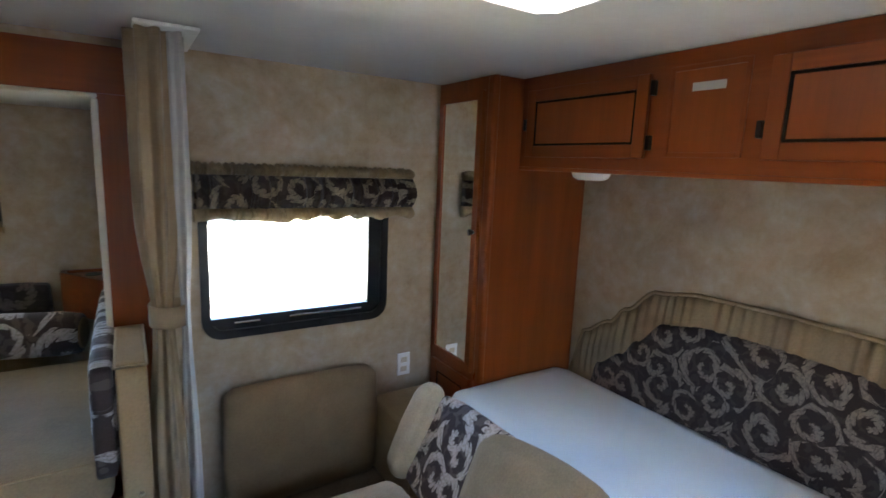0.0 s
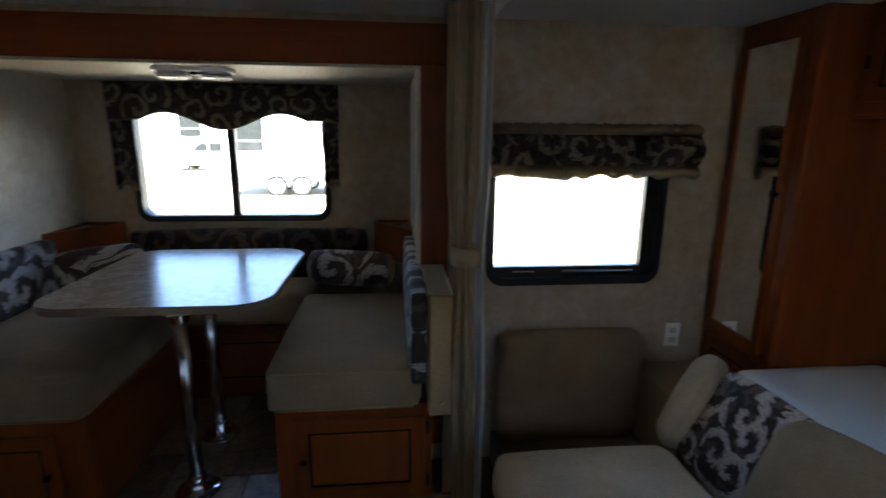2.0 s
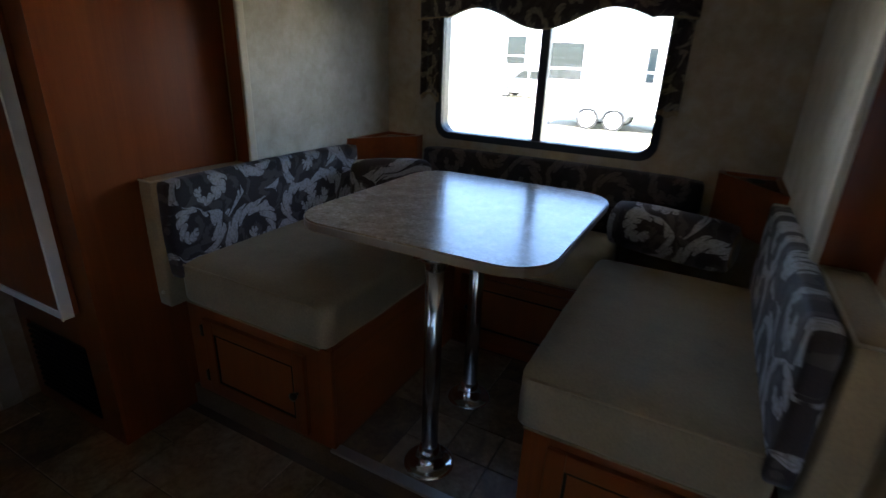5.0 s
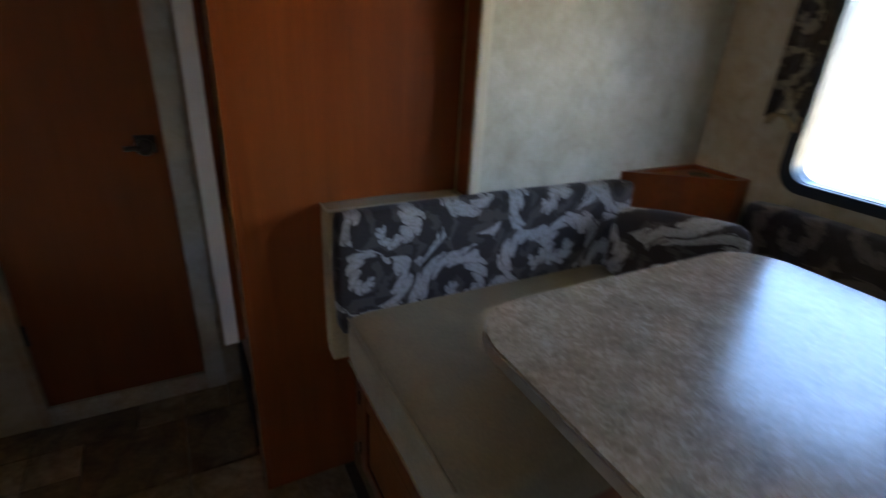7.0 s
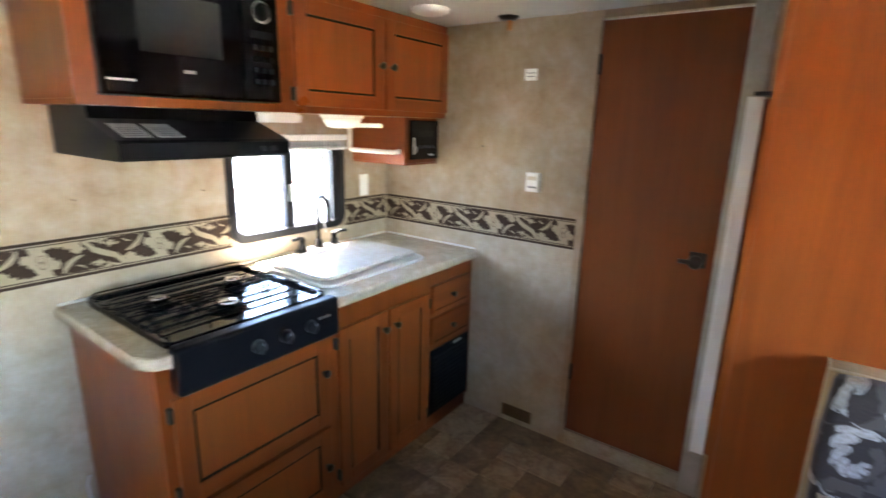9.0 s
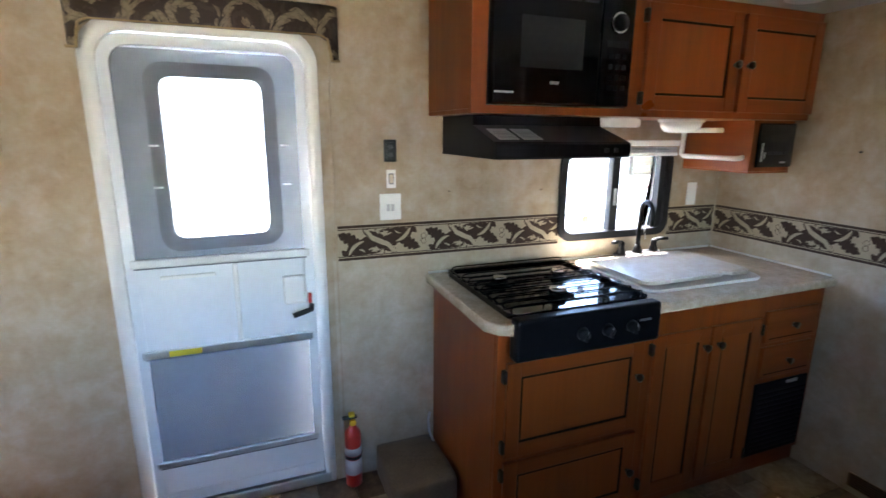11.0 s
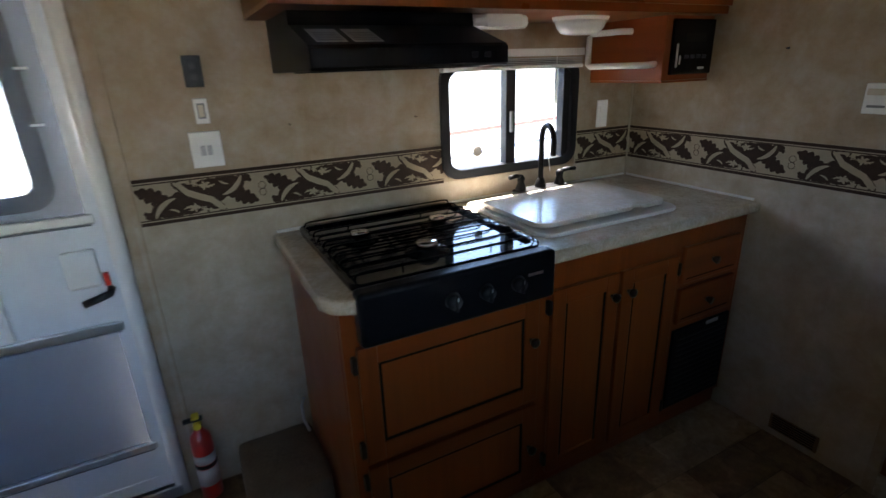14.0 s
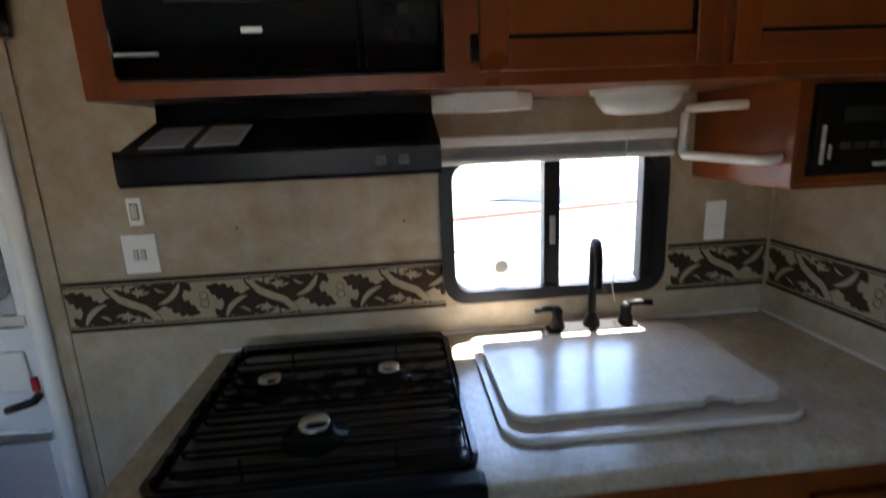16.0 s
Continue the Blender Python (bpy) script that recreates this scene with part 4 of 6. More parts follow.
# wallpaper border with scrolled leaves
def border(name, place, u0, u1, z0, z1, step, label):
    """A printed strip; step: 1 if the print runs with u, -1 if against it."""
    b = tagged(thing(name, place(u0, 0.0, z0), label, "wallpaper border"), kind="structure")

    def flat(outs, d0, d1):
        bm = bmesh.new()
        for out in outs:
            a = [bm.verts.new(place(u, d0, z)) for u, z in out]
            c = [bm.verts.new(place(u, d1, z)) for u, z in out]
            n = len(out)
            bm.faces.new(c)
            for i in range(n):
                bm.faces.new((a[i], a[(i + 1) % n], c[(i + 1) % n], c[i]))
        return bm

    rect = lambda a, c, e, g: [(a, e), (c, e), (c, g), (a, g)]
    h = z1 - z0
    part("paper", flat([rect(u0, u1, z0, z1)], 0.0, 0.004), CREAM_INK, b, "cream border paper")
    for a, c in ((0.0, 0.075), (0.10, 0.125), (0.925, 1.0), (0.875, 0.90)):
        part("line", flat([rect(u0, u1, z0 + a * h, z0 + c * h)], 0.004, 0.0048), DARK_INK, b, "dark brown line")

    def leaf(cx, cz, ln, wd, turn, bend, teeth):
        """A leaf on a bent midrib; both edges are cut into pointed lobes."""
        a, x, z, n = turn, cx, cz, 30
        up, dn = [], []
        for i in range(n + 1):
            t = i / n
            saw = 0.62 + 0.38 * abs(math.cos(math.pi * teeth * t)) if teeth else 1.0
            w = wd * (math.sin(math.pi * min(1.0, 0.06 + 0.94 * t)) ** 0.75) * saw
            up.append((x - math.sin(a) * w, z + math.cos(a) * w))
            dn.append((x + math.sin(a) * w, z - math.cos(a) * w))
            x += math.cos(a) * ln / n
            z += math.sin(a) * ln / n
            a += bend / n
        return up + dn[::-1][1:-1]

    lo, hi = z0 + 0.128 * h, z0 + 0.872 * h

    def put(name_, outs, d0, d1, m, lab=""):
        q = [(min(max(u, u0 + 0.001), u1 - 0.001), min(max(z, lo), hi)) for u, z in outs]
        if max(u for u, z in q) - min(u for u, z in q) > 0.006:
            part(name_, flat([q], d0, d1), m, b, lab)

    # half a repeat; the other half is the same turned round its middle: along, up (in strip heights), length, half width, turn, bend, lobes
    DARKS = ((0.72, 0.40, 0.74, 0.19, 2.45, 0.35, 5), (0.30, 0.10, 1.45, 0.20, 0.95, -1.75, 6), (0.50, 0.16, 0.62, 0.13, 0.15, 0.1, 5),
             (1.02, 0.58, 0.36, 0.07, 2.15, -0.5, 2), (1.05, 0.48, 0.72, 0.10, -0.40, -0.1, 5), (0.20, 0.30, 0.42, 0.10, -0.9, 0.6, 4), (0.92, 0.16, 0.55, 0.05, 0.05, 0.3, 4))
    PALES = ((0.40, 0.14, 0.62, 0.05, 1.25, -1.1, 0), (0.95, 0.26, 0.34, 0.02, 0.5, -1.3, 0), (0.86, 0.20, 0.22, 0.02, 2.2, 1.0, 0))
    RIBBON = ((0.84, 0.84), (0.94, 0.86), (1.10, 0.68), (1.34, 0.56), (1.56, 0.46), (1.80, 0.20), (1.76, 0.14), (1.66, 0.16), (1.50, 0.34), (1.26, 0.44), (1.04, 0.56))
    REP = 2.6

    def hoop(t, z, r, w):
        arc = [2 * math.pi * i / 24 for i in range(25)]
        return [(t + r * math.cos(a), z + r * math.sin(a)) for a in arc] + [(t + (r - w) * math.cos(a), z + (r - w) * math.sin(a)) for a in arc[::-1]]

    def petals(t, z, r):
        return [(t + r * (0.75 + 0.3 * math.cos(5 * a)) * math.cos(a), z + r * (0.75 + 0.3 * math.cos(5 * a)) * math.sin(a)) for a in [i * math.pi / 15 for i in range(30)]]

    for n in range(int(math.ceil((u1 - u0) / (REP * h))) + 1):
        def set_down(name_, shape, d, m, lab="", turned=False):
            spots = [((REP - t, 1 - z) if turned else (t, z)) for t, z in shape]
            spots = [(u0 + (t + n * REP + shift) * h, z0 + z * h) if step > 0 else (u1 - (t + n * REP + shift) * h, z0 + z * h) for t, z in spots]
            put(name_, spots, 0.004, d, m, lab)

        shift = -0.1
        for turned in (False, True):
            for k, (t, z, ln, wd, tu, be, te) in enumerate(DARKS):
                set_down("leaf", leaf(t, z, ln, wd, tu, be, te), 0.0045 + 0.00006 * k, DARK_INK, "", turned)
            for t, z, ln, wd, tu, be, te in PALES:
                set_down("stem", leaf(t, z, ln, wd, tu, be, te), 0.0053, CREAM_INK, "", turned)
            set_down("flower", petals(1.16, 0.27, 0.10), 0.0056, CREAM_INK, "pale flower", turned)
            set_down("flower", petals(1.36, 0.20, 0.075), 0.0056, CREAM_INK, "pale flower", turned)
            set_down("ring", hoop(1.60, 0.14, 0.20, 0.035), 0.0050, DARK_INK, "", turned)
        set_down("ribbon", RIBBON, 0.0060, CREAM_INK, "pale diagonal ribbon")
        for z in (0.58, 0.42):
            set_down("ring", hoop(2.62, z, 0.085, 0.013), 0.0046, DARK_INK)
    return b


border("border_south_1", lambda u, d, z: (u, d, z), 0.966, 1.975, 0.975, 1.115, -1, "cream wallpaper border with dark brown leaf scrolls")
border("border_south_2", lambda u, d, z: (u, d, z), 0.005, 0.315, 0.975, 1.115, -1, "cream wallpaper border with dark brown leaf scrolls")
border("border_west", lambda u, d, z: (d, u, z), 0.005, 1.14, 0.975, 1.115, 1, "cream wallpaper border with dark brown leaf scrolls")


# ---- small things on the walls ----
struct("corner_bead", box(0.0065, 0.013, 0.0065, 0.013, 0.905, 1.53, 0.001), PAPER_LOW, "thin pale bead in the wall corner")
struct("trim_door_side", box(1.977, 1.984, 0.0, 0.007, 0.0, H - 0.002, 0.001), PAPER, "narrow wallpaper batten beside the entry door")
def plate(name, f, u0, u1, z0, z1, label, category, material=WHITE, slots=(), d=0.008):
    t = thing(name, (u0, f[1], z0) if f[0] == "y" else (f[1], u0, z0), label, category)
    part("cover", span(f, u0, u1, 0.0006, d, z0, z1, 0.003), material, t)
    for n_, a, b, c, e, m, dd in slots:
        part(n_, span(f, a, b, d - 0.001, d + dd, c, e, 0.001), m, t)
    return t


FS, FN, FWEST = ("y", 0.0, 1), ("y", W, -1), ("x", 0.003, 1)
plate("power_jack_plate", FS, 1.735, 1.785, 1.36, 1.445, "black double charging socket plate", "socket", BLACK_SATIN, [("bezel", 1.744, 1.776, 1.371, 1.434, BLACK_SATIN, 0.003), ("socket", 1.752, 1.768, 1.379, 1.395, BLACK, 0.0045), ("socket", 1.752, 1.768, 1.409, 1.425, BLACK, 0.0045)], 0.012)
plate("rocker_switch", FS, 1.738, 1.776, 1.257, 1.329, "white single rocker switch plate", "light switch", WHITE, [("bezel", 1.747, 1.768, 1.272, 1.315, TRAILER_GREY, 0.0012), ("rocker", 1.750, 1.765, 1.276, 1.311, TRIM_CREAM, 0.004)], 0.009)
plate("light_switch", FS, 1.718, 1.805, 1.13, 1.235, "white double light switch plate", "light switch", WHITE, [("toggle", 1.748, 1.760, 1.166, 1.194, PAPER_LABEL, 0.006), ("toggle", 1.766, 1.778, 1.166, 1.194, PAPER_LABEL, 0.006)])
plate("wall_outlet", FS, 0.148, 0.208, 1.115 + 0.006, 1.235, "white wall outlet beside the sink window", "outlet", WHITE, [("socket", 0.163, 0.193, 1.138, 1.165, WHITE, 0.003), ("socket", 0.163, 0.193, 1.185, 1.212, WHITE, 0.003)])
plate("wall_outlet", FN, 3.755, 3.825, 0.545, 0.66, "white wall outlet below the bedside window", "outlet", WHITE, [("socket", 3.773, 3.807, 0.565, 0.592, TRIM_CREAM, 0.002), ("socket", 3.773, 3.807, 0.612, 0.639, TRIM_CREAM, 0.002)])
plate("thermostat", ("x", 0.0, 1), 0.893, 0.957, 1.217, 1.303, "white plastic wall thermostat with a lever", "thermostat", WHITE, [("dial_window", 0.90, 0.945, 1.27, 1.288, TRIM_CREAM, 0.003), ("lever", 0.905, 0.95, 1.235, 1.242, INK, 0.002)], 0.028)
plate("monitor_plate", ("x", 0.0, 1), 0.845, 0.905, 1.705, 1.755, "small white wall plate with grey slots", "wall plate", WHITE, [("slot", 0.855, 0.895, 1.72, 1.724, INK, 0.0006), ("slot", 0.855, 0.895, 1.735, 1.739, INK, 0.0006)])
floor_vent = plate("wall_vent", FWEST, 0.83, 1.0, 0.03, 0.095, "brown slotted wall vent near the floor", "vent", BROWN, [("slat", 0.84, 0.99, 0.038 + i * 0.010, 0.042 + i * 0.010, GROOVE, 0.002) for i in range(6)])
for sx, sz in ((1.511, 1.236), (1.071, 1.229)):
    t = thing("wall_screw", (sx, 0.0, sz), "small bare steel screw in the wallpaper", "screw")
    part("screw_head", rod((sx, 0.0, sz), (sx, 0.012, sz), 0.0032, 0.0028, 8), NICKEL, t)
t = thing("wall_screw", (0.0, 0.64, 1.41), "small bare steel screw in the wallpaper", "screw")
part("screw_head", rod((0.0, 0.64, 1.41), (0.012, 0.64, 1.41), 0.0035, 0.003, 8), BRONZE, t)
for a0, a1, d0 in ((0.86, 0.93, 0.022), (0.99, 1.06, 0.014), (1.07, 1.12, 0.03)):
    struct("trim_caulk", puff(d0, d0 + 0.014, a0, a1, H - 0.006, H - 0.0005, 0.002, 0.001, 6, 0.003, seed=a0), SINK_RIM, "smear of white caulk on the ceiling")
cv = thing("ceiling_vent", (0.36, 0.58, H), "round white ceiling vent cap", "vent")
part("cap", lathe(0.36, 0.58, [(0.055, H - 0.022), (0.075, H - 0.014), (0.08, H - 0.001)], 28), WHITE, cv, "", True)
cp = thing("pipe_flange", (0.09, 0.79, H), "dark round flange on the ceiling with a rusty stain", "pipe flange")
part("flange", lathe(0.075, 0.785, [(0.03, H - 0.016), (0.042, H - 0.008), (0.045, H - 0.001)], 22), BRONZE, cp, "", True)
part("pipe_end", rod((0.06, 0.785, H - 0.016), (0.06, 0.785, H - 0.055), 0.012, 0.009, 12), plain("rusty_brass", (0.45, 0.2, 0.05), 0.5, 0.4), cp)

ext = thing("fire_extinguisher", (1.955, 0.055, 0), "small red fire extinguisher with white labels on the floor", "fire extinguisher")
part("cylinder", lathe(1.955, 0.055, [(0.028, 0.0), (0.034, 0.006), (0.034, 0.235), (0.030, 0.255), (0.015, 0.272), (0.013, 0.285)], 24), RED, ext, "", True)
part("label", lathe(1.955, 0.055, [(0.0345, 0.06), (0.0345, 0.13)], 24), PAPER_LABEL, ext, "white instruction label", True)
part("label", lathe(1.955, 0.055, [(0.0345, 0.15), (0.0345, 0.185)], 24), PAPER_LABEL, ext, "", True)
part("strap", lathe(1.955, 0.055, [(0.036, 0.134), (0.036, 0.147)], 24), BLACK, ext)
part("valve", rod((1.955, 0.055, 0.285), (1.955, 0.055, 0.315), 0.014, 0.012, 14), BLACK, ext)
part("lever", box(1.935, 1.995, 0.045, 0.065, 0.312, 0.322, 0.003), BLACK, ext)
part("gauge", rod((1.955, 0.062, 0.30), (1.955, 0.078, 0.30), 0.013, 0.013, 14), YELLOW, ext)
part("safety_pin", box(1.945, 1.968, 0.04, 0.07, 0.322, 0.333, 0.003), YELLOW, ext)
step = thing("carpeted_box", (1.72, 0.15, 0), "low box covered in brown carpet beside the cabinet", "box")
part("cover", puff(1.585, 1.85, 0.006, 0.33, 0.006, 0.135, 0.018, 0.004, 8), CARPET, step, "", True)
part("base_board", box(1.592, 1.843, 0.008, 0.322, 0.0, 0.012, 0.002), CHERRY_X, step)
conduit = thing("cable_loop", (1.60, 0.1, 0.14), "grey cable loop against the cabinet side", "cable")
part("cable", tube([(1.60, 0.07, 0.13), (1.612, 0.05, 0.17), (1.61, 0.03, 0.22), (1.595, 0.012, 0.24)], 0.0055, 8), PAPER_LABEL, conduit, "", True)

# ---- tall cabinet with the refrigerator ----
tall = thing("refrigerator_cabinet", (0.31, 2.14, 0), "tall cherry cabinet enclosing a refrigerator", "cabinet")
part("side_panel", box(0.60, 0.622, 1.852, W - 0.034, 0.0, H - 0.003, 0.002), CHERRY, tall)
part("face_frame", wall("y", 0.016, 0.6215, 0.0, H - 0.003, 1.835, 1.852, [(0.06, 0.51, 0.53, 1.60), (0.08, 0.49, 0.06, 0.38)]), CHERRY, tall)
part("back", box(0.016, 0.60, W - 0.05, W - 0.036, 0.0, H - 0.003), CHERRY, tall)
grille = part("vent_grille", box(0.08, 0.49, 1.846, 1.86, 0.06, 0.38), BLACK, tall, "black louvred vent")
for i in range(12):
    part("louvre", box(0.08, 0.49, 1.83, 1.845, 0.07 + i * 0.025, 0.082 + i * 0.025, 0.002), BLACK_SATIN, grille)
fridge = thing("refrigerator", (0.31, 2.1, 0.53), "refrigerator with a wood door panel in a white frame", "refrigerator")
part("body", box(0.07, 0.50, 1.853, 2.40, 0.545, 1.585), WHITE, fridge)
d = part("door", ring("y", corner_rect(0.055, 0.525, 0.525, 1.60, 0.006), corner_rect(0.085, 0.500, 0.55, 1.575, 0.004), 1.782, 1.814), WHITE, fridge, "white door frame")
part("door_core", box(0.06, 0.52, 1.8145, 1.834, 0.53, 1.595, 0.003), CHERRY, d, "cherry door side")
part("panel", box(0.084, 0.501, 1.788, 1.797, 0.549, 1.576), CHERRY, d, "cherry wood door panel")
part("edge_trim", box(0.516, 0.528, 1.776, 1.7815, 0.525, 1.60, 0.002), WHITE, d)
part("hinge", box(0.44, 0.54, 1.79, 1.83, 1.602, 1.612, 0.002), BLACK, d, "black hinge plate")

# ---- dinette ----
def bench(side):
    """One of the two long benches; side -1 is the one by the refrigerator cabinet."""
    s = side
    m = lambda a, b: (min(a, b), max(a, b))
    wallx = SL if s < 0 else SR
    inner = 1.375 if s < 0 else 2.03
    back = wallx - s * 0.005
    b = thing("dinette_bench", (wallx - s * 0.3, 2.7, SF), "cherry dinette bench base with a panelled door", "bench", "dinette benches")
    x0, x1 = m(wallx + s * 0.03, inner)
    part("front_panel", box(x0, x1, 2.125, 2.145, SF, 0.50, 0.002), CHERRY, b)
    part("side_panel", box(*m(inner, inner + s * 0.018), 2.146, SB - 0.02, SF, 0.50, 0.002), CHERRY_Y, b)
    part("lid", box(x0, x1, 2.13, SB - 0.02, 0.501, 0.515), CHERRY_Y, b)
    if s < 0:
        cabinet_door(("y", 2.125, -1), 0.77, 1.27, 0.13, 0.455, b, (1.235, 0.30), [(0.76, 0.40), (0.76, 0.20)])
    else:
        cabinet_door(("y", 2.125, -1), 2.10, 2.59, 0.13, 0.47, b, (2.135, 0.31), [(2.602, 0.42), (2.602, 0.19)])
    c = thing("seat_cushion", (wallx - s * 0.3, 2.7, 0.515), "thick tan suede dinette seat cushion", "cushion", "dinette cushions")
    lo, hi = m(wallx - s * 0.012, inner - s * 0.02)
    part("cushion", puff(lo, hi, 2.085, 3.0 if s > 0 else 3.02, 0.516, 0.688, 0.032, 0.012, 18, 0.004, seed=s), OLIVE, c, "", True)
    for zz in (0.530, 0.676):
        part("piping", tube([(lo + 0.03, 2.084, zz), (hi - 0.03, 2.084, zz)], 0.004, 6), TAN, c, "tan seam piping", True)
    lo, hi = m(wallx + s * 0.095, wallx + s * 0.012)
    a = part("end_pad", puff(lo, hi, 2.055, W - 0.035, 0.50, 0.972, 0.007, 0.002, 10), TAN, b, "tan padded end panel", True)
    rim = [(lo, 2.056), (hi, 2.056), (hi, W - 0.04), (lo, W - 0.04), (lo, 2.056)]
    part("piping", tube([(x, y, 0.971) for x, y in rim], 0.004, 6), TAN_PALE, a, "pale tan piping", True)
    part("button", rod((lo + (hi - lo) * 0.6, 2.056, 0.555), (lo + (hi - lo) * 0.6, 2.048, 0.555), 0.008, 0.006, 10), TAN_PALE, a)
    k = thing("backrest_cushion", (wallx - s * 0.06, 2.6, 0.69), "floral damask dinette backrest cushion", "cushion", "dinette cushions")
    lo, hi = m(wallx + s * 0.010, wallx - s * 0.055)
    part("cushion", puff(lo, hi, 2.066, 3.10, 0.62, 0.975, 0.018, 0.008, 16, 0.003, seed=2 + s), FLORAL_YZ, k, "", True)
    return b


bench(-1)
bench(1)
rear = thing("dinette_rear_bench", (1.7, 3.2, SF), "cherry bench base along the slide-out window wall", "bench")
part("front_panel", box(1.377, 2.026, 3.0, 3.018, SF, 0.50, 0.002), CHERRY_X, rear)
cabinet_door(("y", 3.0, -1), 1.42, 1.98, 0.16, 0.47, rear, (1.47, 0.32), None)
part("lid", box(1.377, 2.026, 3.0185, SB - 0.02, 0.501, 0.515), CHERRY_X, rear)
rc = thing("seat_cushion", (1.7, 3.2, 0.515), "tan suede cushion of the rear bench", "cushion", "dinette cushions")
part("cushion", puff(1.37, 2.03, 2.965, SB - 0.11, 0.517, 0.682, 0.045, 0.012, 12, 0.003), OLIVE, rc, "", True)
# backlit cushion, so it wears the darkened copy of the damask
rb = thing("backrest_cushion", (1.7, 3.4, 0.69), "long brown floral damask cushion below the window, colour darkened for its backlit shade", "cushion", "dinette cushions")
part("cushion", puff(0.98, 2.32, SB - 0.10, SB - 0.005, 0.66, 0.955, 0.025, 0.008, 14, 0.003), FLORAL_REAR_SHADED, rb, "", True)
tw = thing("throw_cushion", (0.98, 3.12, 0.69), "floral damask corner cushion", "cushion", "dinette cushions")
bm = puff(-0.19, 0.19, -0.045, 0.045, 0.0, 0.225, 0.03, 0.012, 12, 0.004)
bmesh.ops.transform(bm, matrix=Matrix.Translation((0.975, 3.075, 0.695)) @ Matrix.Rotation(radians(38), 4, "Z") @ Matrix.Rotation(radians(-8), 4, "X"), verts=bm.verts)
part("cushion", bm, FLORAL_XZ, tw, "", True)
bol = thing("bolster_pillow", (2.245, 3.11, 0.69), "floral damask bolster pillow lying in the bench corner", "pillow")
turn = Matrix.Translation((2.245, 3.11, 0.788)) @ Matrix.Rotation(radians(-15), 4, "Z") @ Matrix.Rotation(radians(90), 4, "Y")
prof = [(0.070, -0.228), (0.088, -0.218), (0.097, -0.15), (0.099, -0.06), (0.098, 0.04), (0.097, 0.15), (0.088, 0.218), (0.070, 0.228)]
bm = lathe(0, 0, prof, 28)
bmesh.ops.transform(bm, matrix=turn, verts=bm.verts)
part("pillow", bm, FLORAL_XZ, bol, "", True)
for s_ in (-1, 1):
    bm = lathe(0, 0, [(0.070, s_ * 0.2285), (0.055, s_ * 0.234), (0.012, s_ * 0.236)], 24)
    bmesh.ops.transform(bm, matrix=turn, verts=bm.verts)
    part("end_cap", bm, BROWN, bol, "dark brown gathered end", True)
for cx, s in ((SL, 1), (SR, -1)):
    cb = thing("corner_box", (cx + s * 0.1, 3.35, 0.83), "small cherry corner box with an open top", "box", "corner boxes")
    out = [(cx + s * 0.004, 3.075), (cx + s * 0.225, 3.39), (cx + s * 0.225, SB - 0.004), (cx + s * 0.004, SB - 0.004)]
    part("body", slab("z", out, 0.80, 0.985), CHERRY_X, cb)
    c = Vector((cx + s * 0.085, 3.37))
    inn = [tuple(c + (Vector(p) - c) * 0.82) for p in out]
    part("rim", ring("z", out, inn, 0.985, 1.0), CHERRY_X, cb)
    part("cup_hole", lathe(cx + s * 0.09, 3.365, [(0.035, 0.9855), (0.035, 0.988)], 18), BLACK, cb)

table = thing("dinette_table", (1.6, 2.68, SF), "mottled laminate dinette table on two chromed posts", "table")
TT = 0.905
part("tabletop", slab("z", corner_rect(1.16, 2.015, 2.19, 3.11, 0.14, 10), TT - 0.032, TT, bevel=0.004), TABLE, table)
part("edge_band", ring("z", corner_rect(1.1565, 2.0185, 2.1865, 3.1135, 0.143, 10), corner_rect(1.162, 2.013, 2.192, 3.108, 0.139, 10), TT - 0.028, TT - 0.006), plain("table_edge", (0.24, 0.19, 0.14), 0.35), table, "brown edge band")
for px, py in ((1.68, 2.25), (1.645, 2.64)):
    leg = part("post", rod((px, py, SF + 0.02), (px, py, TT - 0.034), 0.028, 0.028, 24), NICKEL, table, "chromed table post", True)
    part("floor_socket", lathe(px, py, [(0.088, SF), (0.088, SF + 0.006), (0.075, SF + 0.010), (0.045, SF + 0.012), (0.040, SF + 0.05), (0.031, SF + 0.075)], 28), CHROME, leg, "chrome floor socket", True)
    part("top_socket", lathe(px, py, [(0.032, TT - 0.08), (0.042, TT - 0.05), (0.07, TT - 0.04), (0.075, TT - 0.033)], 24), CHROME, leg, "", True)

sl = thing("slide_ceiling_light", (1.64, 2.77, SH), "twin lens ceiling light, switched off", "ceiling light")
part("base", slab("z", corner_rect(1.47, 1.80, 2.69, 2.85, 0.05), SH - 0.018, SH - 0.001, bevel=0.005), WHITE, sl)
for x0, x1 in ((1.485, 1.612), (1.658, 1.785)):
    part("lens", slab("z", corner_rect(x0, x1, 2.70, 2.84, 0.045), SH - 0.045, SH - 0.018, bevel=0.014), LENS, sl, "", True)
part("switch", box(1.622, 1.648, 2.745, 2.795, SH - 0.03, SH - 0.018, 0.004), BLACK, sl)


